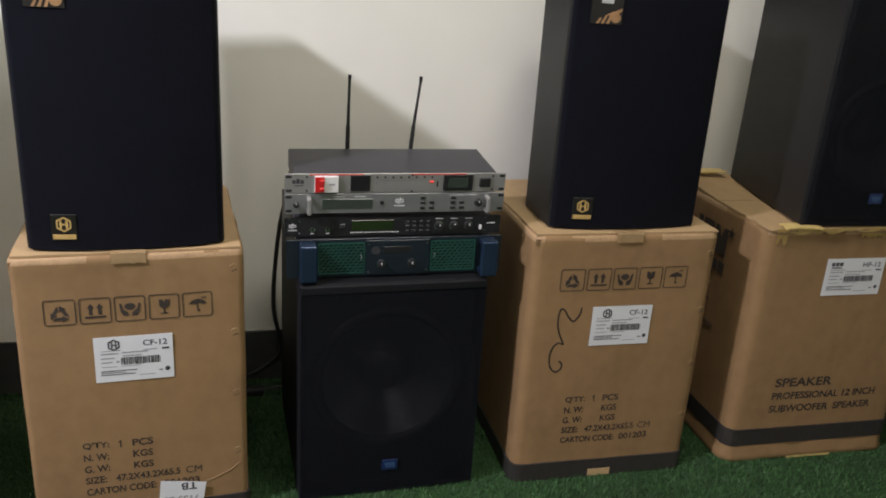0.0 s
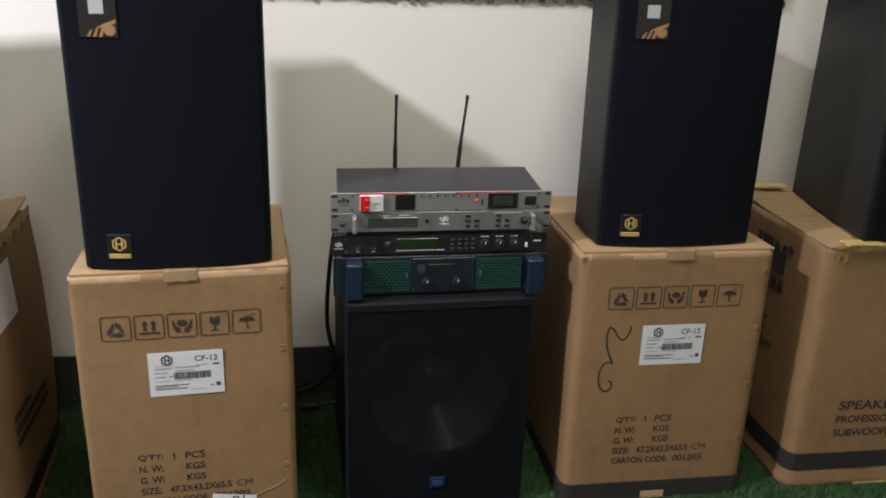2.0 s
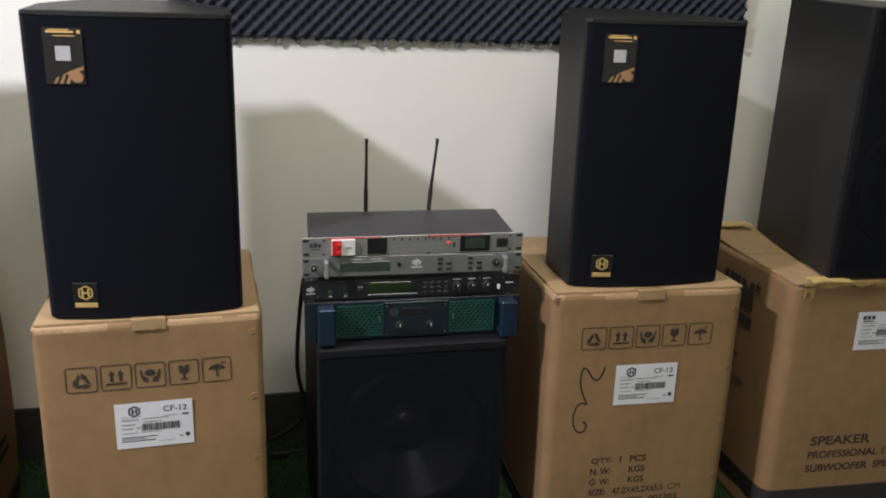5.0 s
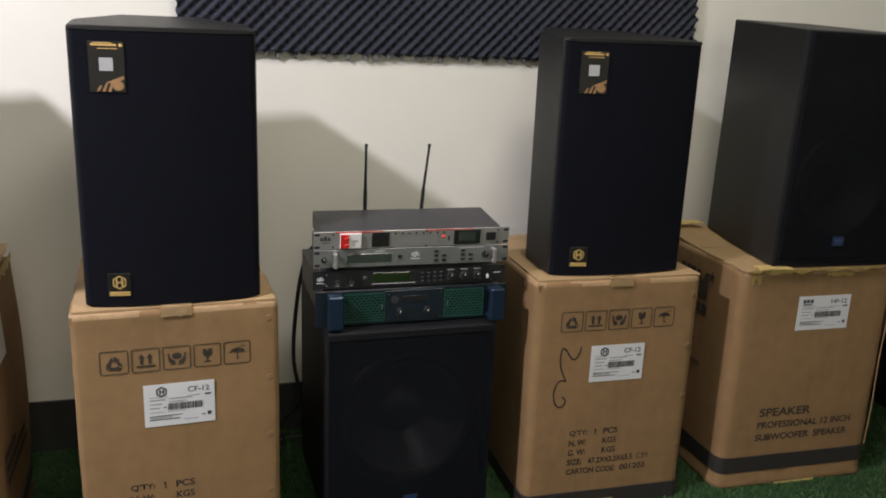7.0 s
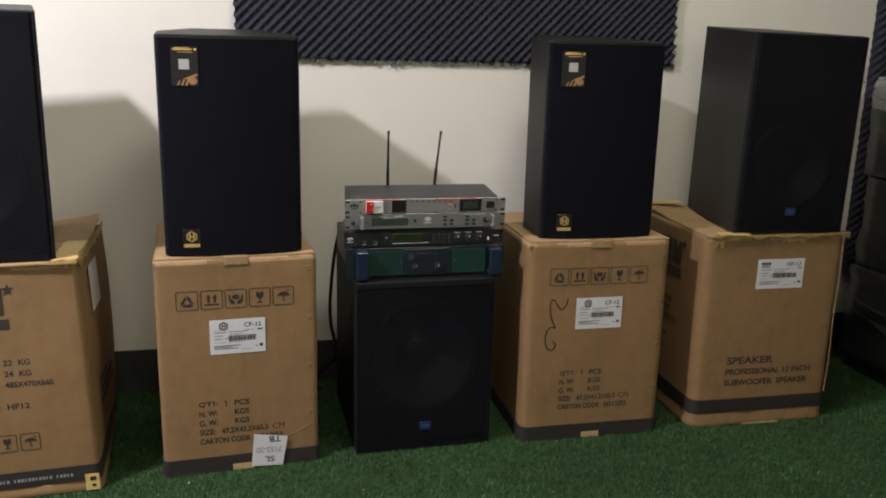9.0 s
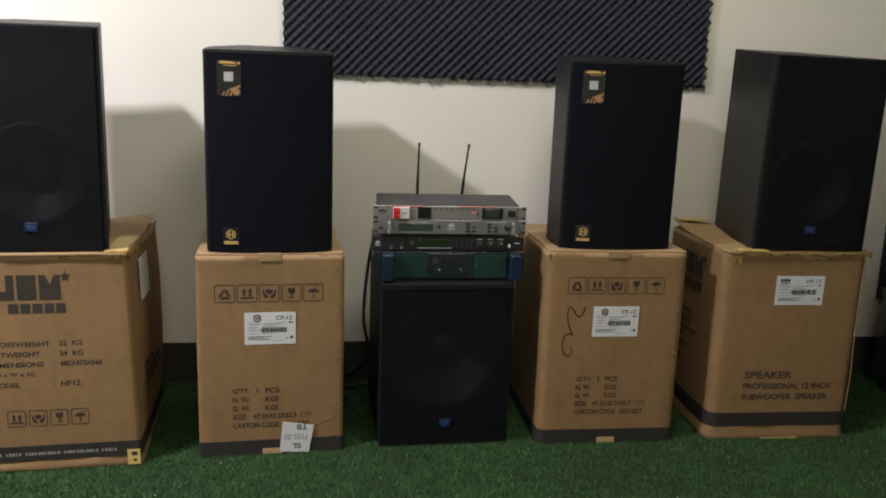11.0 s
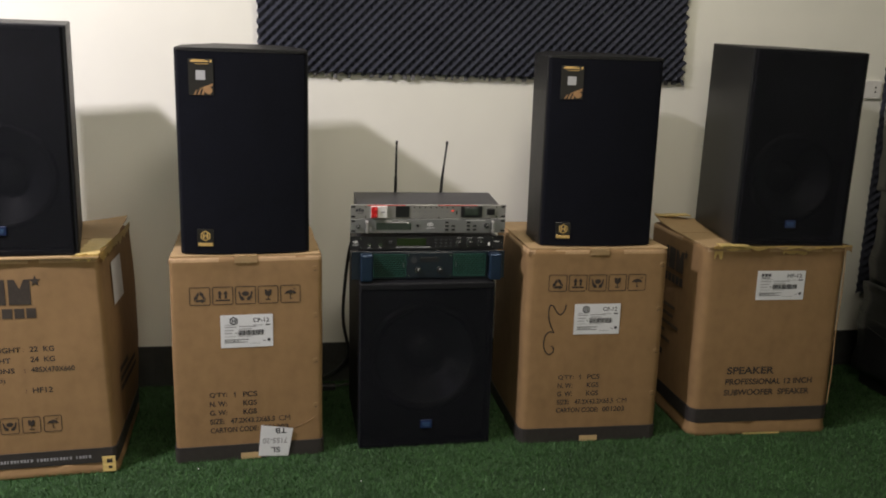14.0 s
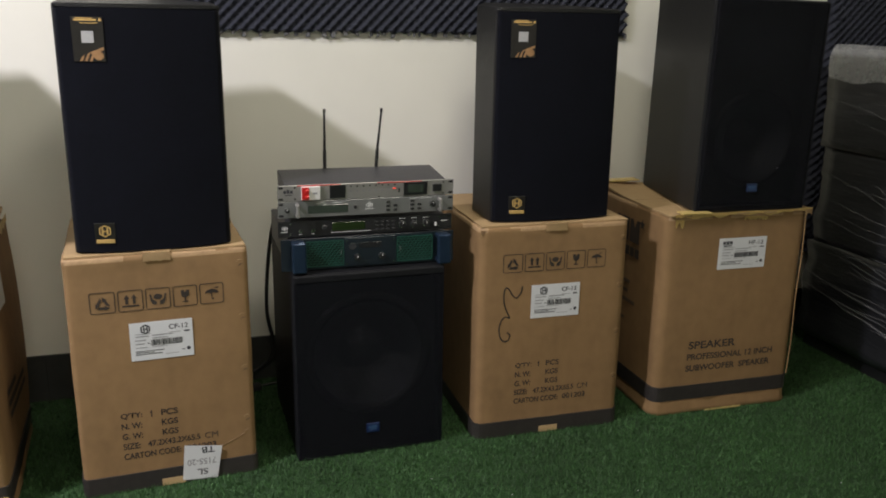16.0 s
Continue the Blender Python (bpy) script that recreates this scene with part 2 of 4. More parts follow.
def lettering(words, x0, z0, x1, z1, y=-0.0006, turn=0.0):
    """Printed words that fill the rectangle, in the upright plane at y."""
    curve = bpy.data.curves.new("words", "FONT")
    curve.body = words
    curve.offset = 0.0 if words == "CM" else 0.027 if words[:4] in ("SPEA", "PROF", "SUBW") else 0.022
    ob = new("words", curve)
    bpy.context.view_layer.update()
    me = bpy.data.meshes.new_from_object(ob.evaluated_get(bpy.context.evaluated_depsgraph_get()))
    bpy.data.objects.remove(ob)
    co = np.array([v.co[:] for v in me.vertices])
    lo, hi = co.min(0), co.max(0)
    bm = bmesh.new()
    bm.from_mesh(me)
    cx, cz, c, s = (x0 + x1) / 2, (z0 + z1) / 2, math.cos(radians(turn)), math.sin(radians(turn))
    for v in bm.verts:
        u = ((v.co.x - lo[0]) / (hi[0] - lo[0]) - 0.5) * (x1 - x0)
        w = ((v.co.y - lo[1]) / (hi[1] - lo[1]) - 0.5) * (z1 - z0)
        v.co = (cx + u * c - w * s, y, cz + u * s + w * c)
    bpy.data.meshes.remove(me)
    return bm


def on_side(bm, x, y0):
    """Turns a shape drawn for the front so that it lies on the side at x that faces -x; its x becomes the way towards the front."""
    for v in bm.verts:
        v.co = (x + v.co.y, y0 - v.co.x, v.co.z)
    return bm


# ---- the room ----
WEST, EAST, SOUTH, NORTH, HIGH = -3.4, 3.6, -3.6, 2.36, 2.86


def structure(name, bm, material, label, category):
    return tagged(part(name, bm, material), label, category, kind="structure")


structure("wall_north", boxed(WEST, EAST, NORTH, NORTH + 0.15, 0, HIGH), WALL, "cream painted plaster wall behind the speakers", "wall")
structure("wall_south", boxed(WEST, EAST, SOUTH - 0.15, SOUTH, 0, HIGH), WALL, "cream painted plaster wall", "wall")
structure("wall_west", boxed(WEST - 0.15, WEST, SOUTH - 0.15, NORTH + 0.15, 0, HIGH), WALL, "cream painted plaster wall", "wall")
structure("wall_east", boxed(EAST, EAST + 0.15, SOUTH - 0.15, NORTH + 0.15, 0, HIGH), WALL, "cream painted plaster wall", "wall")
structure("ceiling", boxed(WEST - 0.15, EAST + 0.15, SOUTH - 0.15, NORTH + 0.15, HIGH, HIGH + 0.1), CEIL, "plain white painted ceiling", "ceiling")
structure("floor", boxed(WEST - 0.15, EAST + 0.15, SOUTH - 0.15, NORTH + 0.15, -0.1, 0), TURFBASE, "green artificial turf laid over the whole floor", "floor")
skirting = thing("baseboard", pose(0, NORTH, 0), "glossy dark grey tile skirting along the wall", "baseboard", kind="structure")
x = WEST
while x < EAST - 0.01:
    x1 = min(x + 0.6, EAST)
    part("tile", boxed(x, x1, -0.011, -0.0005, 0.0, 0.155, 0.0008), TILE, skirting)
    x = x1


def turf(name, n, x0, x1, y0, y1, label, seed):
    rng = np.random.default_rng(seed)
    base = np.stack([rng.uniform(x0, x1, n), rng.uniform(y0, y1, n), np.zeros(n)], 1)
    a, lean, tall = rng.uniform(0, 6.283, n), rng.uniform(0.0, 0.010, n), rng.uniform(0.006, 0.014, n)
    b = rng.uniform(0, 6.283, n)
    wide = rng.uniform(0.0010, 0.0018, n)
    side = np.stack([np.cos(a) * wide, np.sin(a) * wide, np.zeros(n)], 1)
    tip = base + np.stack([np.cos(b) * lean, np.sin(b) * lean, tall], 1)
    co = np.stack([base - side, base + side, tip], 1).reshape(-1, 3)
    me = bpy.data.meshes.new(name)
    me.vertices.add(3 * n)
    me.vertices.foreach_set("co", co.ravel())
    me.loops.add(3 * n)
    me.loops.foreach_set("vertex_index", np.arange(3 * n))
    me.polygons.add(n)
    me.polygons.foreach_set("loop_start", np.arange(0, 3 * n, 3))
    me.update(calc_edges=True)
    me.materials.append(BLADE)
    return tagged(new(name, me), label, "artificial grass", kind="stuff")


BLADES = "short green plastic grass blades of the turf"
turf("turf_blades", 470000, -2.0, 3.4, 0.6, 2.345, BLADES + " before the wall", 4)
turf("turf_blades", 420000, WEST, EAST, SOUTH, 0.6, BLADES + " across the room", 5)
turf("turf_blades", 60000, WEST, -2.0, 0.6, 2.345, BLADES + " in the corner", 6)


def egg_crate(x0, x1, z0, z1, pitch=0.034, deep=0.019, seed=0, left=0.003, pinched=0.0):
    """A sheet of egg-crate foam on the north wall: pointed bumps in a chequer, with an uneven cut edge."""
    step = pitch / 6
    nx, nz = int((x1 - x0) / step), int((z1 - z0) / step)
    bm = bmesh.new()
    grid = []
    for j in range(nz + 1):
        row = []
        for i in range(nx + 1):
            x, z = x0 + (x1 - x0) * i / nx, z0 + (z1 - z0) * j / nz
            ridge, cross = math.cos(2 * math.pi * (x - z) / pitch), math.cos(2 * math.pi * (x + z) / pitch)
            press = 1 - pinched * max(0.0, 1 - (x - x0) / 0.03)
            h = 0.010 * press + deep * press * (0.5 + 0.34 * ridge + 0.16 * cross)
            wob = 0.010 * noise.noise((x * 18, z * 18, seed)) + 0.006 * noise.noise((x * 60, z * 60, seed + 3))
            if i in (0, nx):
                x += (wob + 0.008 * math.cos(2 * math.pi * (z - z0) / pitch)) if i else left * (100 * wob - math.cos(2 * math.pi * (z - z0) / pitch))
            if j in (0, nz):
                z += wob * 0.6 + (0.004 if j else -0.004) * math.cos(2 * math.pi * (x - x0) / pitch)
            row.append(bm.verts.new((x, -h - 0.002 * noise.noise((x * 30, 5, z * 30)), z)))
        grid.append(row)
    for j in range(nz):
        for i in range(nx):
            bm.faces.new((grid[j][i], grid[j][i + 1], grid[j + 1][i + 1], grid[j + 1][i]))
    rim = [grid[0][i] for i in range(nx + 1)] + [grid[j][nx] for j in range(1, nz + 1)] + [grid[nz][i] for i in range(nx - 1, -1, -1)] + [grid[j][0] for j in range(nz - 1, 0, -1)]
    back = [bm.verts.new((v.co.x, -0.001, v.co.z)) for v in rim]
    for i in range(len(rim)):
        bm.faces.new((rim[i], rim[i - 1], back[i - 1], back[i]))
    return bm


def frayed_edge(owner, x0, x1, z, seed):
    """Torn pale shreds of foam and glue under a sheet's lower edge."""
    rng = random.Random(seed)
    x = x0
    while x < x1:
        bm = bmesh.new()
        w, h = rng.uniform(0.006, 0.016), rng.uniform(0.004, 0.012)
        y0 = rng.uniform(0.004, 0.012)
        add_box(bm, x, x + w, -y0 - 0.006, -0.001, z - h, z + 0.006, 0.002)
        x += w + rng.uniform(0.008, 0.04)
        for v in bm.verts:
            v.co += Vector((0.004 * noise.noise(v.co * 90), 0, 0.005 * noise.noise(v.co * 70 + Vector((3, 1, 4)))))
        part("frayed_shred", bm, FRAY, owner)


panel = thing("acoustic_foam_panel", pose(0, NORTH, 0), "charcoal egg-crate foam sheet glued to the wall, frayed lower edge", "acoustic foam", "foam sheets on the wall")
part("foam_sheet", egg_crate(-0.005, 1.574, 1.166, 1.95), FOAM, panel, smooth=True)
frayed_edge(panel, 0.0, 1.575, 1.161, 3)
panel = thing("acoustic_foam_panel", pose(0, NORTH, 0), "charcoal egg-crate foam sheet on the wall behind the wrapped stack", "acoustic foam", "foam sheets on the wall")
part("foam_sheet", egg_crate(2.434, 3.4, 0.32, 1.95, seed=7, left=0.002, pinched=0.75), FOAM, panel, smooth=True)
frayed_edge(panel, 2.45, 3.4, 0.316, 8)

socket = thing("wall_socket", pose(2.377, NORTH, 1.155), "white plastic wall socket plate with two pin holes", "wall socket")
part("plate", boxed(-0.058, 0.045, -0.010, -0.0005, -0.036, 0.036, 0.003, 2), WPLASTIC, socket)
part("pin_hole", disc(0.018, 0.009, 0.0035, -0.0108, -0.009, 10), DARK, socket)
part("pin_hole", disc(0.018, -0.009, 0.0035, -0.0108, -0.009, 10), DARK, socket)


# ---- cartons ----
def carton_body(w, d, h, seed, bulge=0.004, corner=0.012):
    plan = dense(rounded(w, d, corner, 4), 0.03)
    bm = bmesh.new()
    levels = [(0.0, -0.003), (0.004, -0.0005), (0.012, 0.0)] + [(0.03 + (h - 0.062) * i / 16, 0.0) for i in range(17)] + [(h - 0.018, 0.0), (h - 0.009, -0.001), (h - 0.005, -0.005)]
    rings = []
    for z, inset in levels:
        ring = []
        for px, py in plan:
            u, v = px / (w / 2), (py - d / 2) / (d / 2)
            face = max(abs(u), abs(v))
            swell = bulge * math.sin(math.pi * min(max(z / h, 0), 1)) * (1 - min(abs(u), abs(v)) ** 2) if face > 0.9 else 0
            dent = 0.0022 * noise.noise((px * 7 + seed, py * 7, z * 7)) + 0.0004 * noise.noise((px * 25, py * 25 + seed, z * 25))
            if z > h - 0.020:
                dent += 0.0030 * noise.noise((px * 16 + seed, py * 16, z * 20))
            out = Vector((px, py - d / 2, 0)).normalized() * (swell * 0.6 + dent * min(1, z / 0.05) + inset)
            ring.append(bm.verts.new((px + out.x, py + out.y, z)))
        rings.append(ring)
    n = len(plan)
    for k, (a, b) in enumerate(zip(rings, rings[1:])):
        for i in range(n):
            f = bm.faces.new((a[i], a[(i + 1) % n], b[(i + 1) % n], b[i]))
            c = f.calc_center_median()
            rim = k >= len(rings) - 3
            if rim and noise.noise((c.x * 9 + seed, c.y * 9, c.z * 14)) > -0.25:
                f.material_index = 1
    bm.faces.new(rings[0][::-1])
    bm.faces.new(rings[-1])
    return bm


def front_y(x, z, w, d, h, seed, bulge=0.004):
    """How far the carton's front lies at x, z, by the same swelling and dents."""
    u = min(abs(x) / (w / 2), 1)
    swell = bulge * math.sin(math.pi * min(max(z / h, 0), 1)) * (1 - u ** 2)
    dent = 0.0022 * noise.noise((x * 7 + seed, 0.0, z * 7)) + 0.0004 * noise.noise((x * 25, seed, z * 25))
    way = (d / 2) / math.hypot(x, d / 2)
    return -(swell * 0.6 + dent * min(1, z / 0.05)) * way


def lay_on(ob, w, d, h, seed):
    """Presses all that is printed or stuck on the front against the carton's uneven face."""
    for o in ob.children_recursive:
        if o.name.split(".")[0] in ("body", "foot_band", "top_flap", "bottom_flap", "band_print", "tape_print", "paper_note", "handwriting"):
            continue
        ys = [v.co.y for v in o.data.vertices]
        if max(ys) > 0.0 or min(ys) < -0.012 or max(v.co.z for v in o.data.vertices) < 0.04 and "note" not in o.name:
            continue
        sheet = o if o.name.startswith("shipping_label") else o.parent
        if sheet.name.startswith("shipping_label"):
            xs, zs = [v.co.x for v in sheet.data.vertices], [v.co.z for v in sheet.data.vertices]
            spots = [(min(xs) + (max(xs) - min(xs)) * i / 4, min(zs) + (max(zs) - min(zs)) * j / 4) for i in range(5) for j in range(5)]
            flat = min(front_y(a, b, w, d, h, seed) for a, b in spots)
            for v in o.data.vertices:
                v.co.y += 0.0058 - 0.0002 + flat
            continue
        for v in o.data.vertices:
            v.co.y += 0.0058 - 0.0006 + front_y(v.co.x, v.co.z, w, d, h, seed)


def band_ring(w, d, z0, z1, out=0.0035, corner=0.012):
    plan = rounded(w + 2 * out, d + 2 * out, corner + 0.002, 4)
    bm = bmesh.new()
    a = [bm.verts.new((x, y - out, z0)) for x, y in plan]
    b = [bm.verts.new((x, y - out, z1)) for x, y in plan]
    c = [bm.verts.new((x * 0.98, (y - out - d / 2) * 0.98 + d / 2, z1)) for x, y in plan]
    e = [bm.verts.new((x * 0.98, (y - out - d / 2) * 0.98 + d / 2, z0)) for x, y in plan]
    n = len(plan)
    for i in range(n):
        j = (i + 1) % n
        for p, q in ((a, b), (b, c), (c, e), (e, a)):
            bm.faces.new((p[i], p[j], q[j], q[i]))
    return bm


BLACKFRONT = mat("front_paint", (0.0048, 0.0052, 0.0072), 0.6, vary=0.2, scale=80, bump=0.3, bump_scale=500, spec=0.27)
FACE = -0.0058  # printed matter lies just proud of the bulging front


def glyph(kind, bm, cx, cz, s, y):
    """One handling mark drawn with flat shapes, s being half the frame's height."""
    def P(pts):
        add_poly(bm, [(cx + x * s, cz + z * s) for x, z in pts], y)
    if kind == "recycle":
        tri = [Vector((1.02 * math.cos(radians(q)), 1.02 * math.sin(radians(q)) - 0.16)) for q in (90, 210, 330)]
        for k in range(3):
            p, e = tri[k], tri[(k + 1) % 3]
            way = (e - p).normalized()
            nrm = Vector((-way.y, way.x))
            if nrm.dot(-(p + e) / 2) < 0:
                nrm = -nrm
            size = (e - p).length
            bar = [p + way * size * 0.20, p + way * size * 0.62, p + way * size * 0.62 + nrm * 0.27, p + way * size * 0.34 + nrm * 0.27]
            head = [p + way * size * 0.60 - nrm * 0.12, p + way * size * 0.88 + nrm * 0.14, p + way * size * 0.60 + nrm * 0.40]
            P([(v.x, v.y) for v in bar])
            P([(v.x, v.y) for v in head])
    if kind == "arrows":
        for ox in (-0.34, 0.34):
            P([(ox - 0.13, -0.34), (ox + 0.13, -0.34), (ox + 0.13, 0.22), (ox - 0.13, 0.22)])
            P([(ox - 0.27, 0.22), (ox + 0.27, 0.22), (ox, 0.62)])
        P(rect(-0.78, -0.62, 0.78, -0.46))
    if kind == "palms":
        P([(0.42 * math.cos(a), 0.18 + 0.30 * math.sin(a)) for a in [2 * math.pi * i / 12 for i in range(12)]])
        for m in (-1, 1):
            q = [(0.80, 0.45), (0.64, 0.45), (0.52, -0.06), (0.16, -0.30), (0.12, -0.62), (0.50, -0.62), (0.70, -0.26)]
            P([(m * x, z) for x, z in q][::m])
    if kind == "glass":
        P([(-0.40, 0.62), (-0.10, 0.62), (-0.02, 0.36), (0.10, 0.62), (0.42, 0.62), (0.38, 0.06), (0.16, -0.14), (-0.16, -0.14), (-0.38, 0.06)])
        P(rect(-0.06, -0.56, 0.06, -0.14))
        P(rect(-0.30, -0.64, 0.30, -0.54))
    if kind == "umbrella":
        P([(-0.72, 0.0), (-0.40, 0.08), (-0.10, 0.0), (0.20, 0.08), (0.46, 0.0), (0.72, 0.06), (0.50, 0.34), (0.05, 0.50), (-0.44, 0.34)])
        P(rect(-0.04, -0.56, 0.05, 0.02))
        P([(0.05, -0.64), (0.20, -0.58), (0.16, -0.46), (0.05, -0.54), (-0.03, -0.60)])
        for i in range(3):
            P([(0.30 + 0.14 * i, 0.52), (0.36 + 0.14 * i, 0.52), (0.44 + 0.14 * i, 0.70), (0.38 + 0.14 * i, 0.70)])


def handling_mark(kind, x0, z0, w, h, owner, y=FACE, line=0.0021):
    bm = bmesh.new()
    r, n = 0.006, 4
    def loop(inset):
        pts = []
        rr = max(r - inset, 0.001)
        for cx, cz, a0 in ((x0 + w - r, z0 + r, -90), (x0 + w - r, z0 + h - r, 0), (x0 + r, z0 + h - r, 90), (x0 + r, z0 + r, 180)):
            for i in range(n + 1):
                a = radians(a0 + 90 * i / n)
                pts.append((cx + rr * math.cos(a), cz + rr * math.sin(a)))
        return pts
    o, i2 = loop(0), loop(line)
    k = len(o)
    vo = [bm.verts.new((px, y - 0.0004, pz)) for px, pz in o]
    vi = [bm.verts.new((px, y - 0.0004, pz)) for px, pz in i2]
    for i in range(k):
        bm.faces.new((vo[i], vo[(i + 1) % k], vi[(i + 1) % k], vi[i]))
    glyph(kind, bm, x0 + w / 2, z0 + h / 2, h / 2 * 0.92, y)
    part("handling_mark", bm, INK, owner)


def shipping_label(owner, x0, z0, w, h, code, logo, tilt=0.0):
    y = FACE
    label = part("shipping_label", boxed(x0, x0 + w, y - 0.0008, y, z0, z0 + h), PAPER, owner, "white printed shipping label with a barcode")
    f = y - 0.0009
    part("model_code", lettering(code, x0 + w * 0.62, z0 + h * 0.76, x0 + w * 0.93, z0 + h * 0.89, f), PRINT, label)
    bm = bmesh.new()
    if logo == "hexagon":
        cx, cz, s = x0 + w * 0.25, z0 + h * 0.82, h * 0.13
        ring = [(cx + s * math.cos(radians(60 * i + 30)), cz + s * math.sin(radians(60 * i + 30))) for i in range(6)]
        inner = [(cx + 0.72 * (px - cx), cz + 0.72 * (pz - cz)) for px, pz in ring]
        for i in range(6):
            add_poly(bm, [ring[i], ring[(i + 1) % 6], inner[(i + 1) % 6], inner[i]], f)
        for ox in (-0.36, 0.2):
            add_poly(bm, rect(cx + ox * s, cz - 0.5 * s, cx + (ox + 0.22) * s, cz + 0.5 * s), f)
        add_poly(bm, rect(cx - 0.4 * s, cz - 0.1 * s, cx + 0.5 * s, cz + 0.1 * s), f)
    else:
        for i in range(3):
            add_poly(bm, rect(x0 + w * (0.08 + 0.07 * i), z0 + h * 0.80, x0 + w * (0.135 + 0.07 * i), z0 + h * 0.90), f)
        add_poly(bm, rect(x0 + w * 0.09, z0 + h * 0.74, x0 + w * 0.26, z0 + h * 0.77), f)
    part("logo_mark", bm, PRINT, label)
    rng = random.Random(code)
    codebars = []
    px = x0 + w * 0.33
    while px < x0 + w * 0.84:
        b = rng.choice((0.0007, 0.0012, 0.0020, 0.0032))
        codebars.append((px, z0 + h * 0.37, min(px + b, x0 + w * 0.85), z0 + h * 0.53))
        px += b + rng.choice((0.0007, 0.0012, 0.0018))
    part("barcode", bars(codebars, f), PRINT, label)
    for a, b, c, e in ((0.08, 0.62, 0.30, 0.645), (0.35, 0.63, 0.68, 0.655), (0.08, 0.52, 0.25, 0.545), (0.08, 0.43, 0.22, 0.455), (0.35, 0.56, 0.60, 0.58), (0.08, 0.69, 0.33, 0.705), (0.62, 0.67, 0.80, 0.685), (0.08, 0.335, 0.28, 0.348), (0.33, 0.335, 0.58, 0.347), (0.55, 0.11, 0.76, 0.122)):
        part("small_print", bars([(x0 + w * a, z0 + h * b, x0 + w * c, z0 + h * e)], f), PRINT_GREY, label)
    for a, b, c, e in ((0.07, 0.235, 0.53, 0.252), (0.07, 0.198, 0.38, 0.210), (0.07, 0.150, 0.50, 0.168), (0.86, 0.66, 0.95, 0.70), (0.81, 0.18, 0.86, 0.20), (0.27, 0.435, 0.31, 0.455)):
        part("small_print", bars([(x0 + w * a, z0 + h * b, x0 + w * c, z0 + h * e)], f), PRINT, label)
    bm = disc(x0 + w * 0.92, z0 + h * 0.21, h * 0.05, f - 0.0003, f, 12)
    part("certificate_mark", bm, PRINT, label)
    return label


def carton(name, m, w, d, h, label, seed, corner=0.012, group="cartons under the speakers"):
    ob = thing(name, m, label, "cardboard box", group)
    body = part("body", carton_body(w, d, h, seed, corner=corner), CARD, ob, smooth=True)
    body.data.materials.append(WORN)
    return ob


def flap_sheet(x0, x1, y0, y1, z, seed, lift=0.0, ragged=0.0, lift_left=0.0):
    """A thin top flap, slightly warped; its outer side edges may be ragged."""
    bm = bmesh.new()
    nx, ny = 10, 14
    top, low = [], []
    for j in range(ny + 1):
        ra, rb = [], []
        for i in range(nx + 1):
            px, py = x0 + (x1 - x0) * i / nx, y0 + (y1 - y0) * j / ny
            k = ragged * (noise.noise((px * 40, py * 40, seed)) - 0.2)
            if j == 0:
                py += k
            if i == nx or i == 0:
                px += (k if i == 0 else -k)
            dz = 0.0012 * noise.noise((px * 12, py * 12, seed)) + (j / ny) ** 2 * (lift * (i / nx) ** 3 + lift_left * (1 - i / nx) ** 3)
            ra.append(bm.verts.new((px, py, z + dz)))
            rb.append(bm.verts.new((px, py, z + dz - 0.0042)))
        top.append(ra)
        low.append(rb)
    for j in range(ny):
        for i in range(nx):
            bm.faces.new((top[j][i], top[j][i + 1], top[j + 1][i + 1], top[j + 1][i]))
            bm.faces.new((low[j][i], low[j + 1][i], low[j + 1][i + 1], low[j][i + 1]))
    for i in range(nx):
        bm.faces.new((top[0][i], low[0][i], low[0][i + 1], top[0][i + 1]))
        bm.faces.new((top[ny][i], top[ny][i + 1], low[ny][i + 1], low[ny][i]))
    for j in range(ny):
        bm.faces.new((top[j][0], top[j + 1][0], low[j + 1][0], low[j][0]))
        bm.faces.new((top[j][nx], low[j][nx], low[j + 1][nx], top[j + 1][nx]))
    return bm


def tape_over_edge(x0, x1, h, drop, back, seed):
    """A strip of tape along the top that folds down over the front edge, with a torn end."""
    bm = bmesh.new()
    line = [(back, h + 0.0026), (0.006, h + 0.0024), (-0.0005, h - 0.001), (-0.0018, h - 0.007), (-0.0044, h - drop)]
    n = 8
    rows = []
    for q, (py, pz) in enumerate(line):
        rows.append([bm.verts.new((x0 + (x1 - x0) * i / n, py, pz + (0.003 * noise.noise((i * 0.7, seed, 2)) if q == len(line) - 1 else 0))) for i in range(n + 1)])
    for a, b in zip(rows, rows[1:]):
        for i in range(n):
            bm.faces.new((a[i], a[i + 1], b[i + 1], b[i]))
    bmesh.ops.solidify(bm, geom=list(bm.faces), thickness=0.0005)
    bmesh.ops.recalc_face_normals(bm, faces=list(bm.faces))
    return bm


def ragged_strip(pts, width, seed, y_axis=False):
    """A torn strip of tape lying along a line of points on a carton's edge."""
    line = smooth_line(pts, 10)
    bm = bmesh.new()
    rows = []
    for i, c in enumerate(line):
        k = 0.55 + 0.45 * noise.noise((i * 0.45, seed, 1.5)) + 0.3 * noise.noise((i * 1.7, seed, 4))
        rows.append((bm.verts.new(c), bm.verts.new(c + Vector((0, 0, -1)) * width * max(k, 0.12))))
    for a, b in zip(rows, rows[1:]):
        bm.faces.new((a[0], b[0], b[1], a[1]))
    bmesh.ops.solidify(bm, geom=list(bm.faces), thickness=0.0012)
    return bm


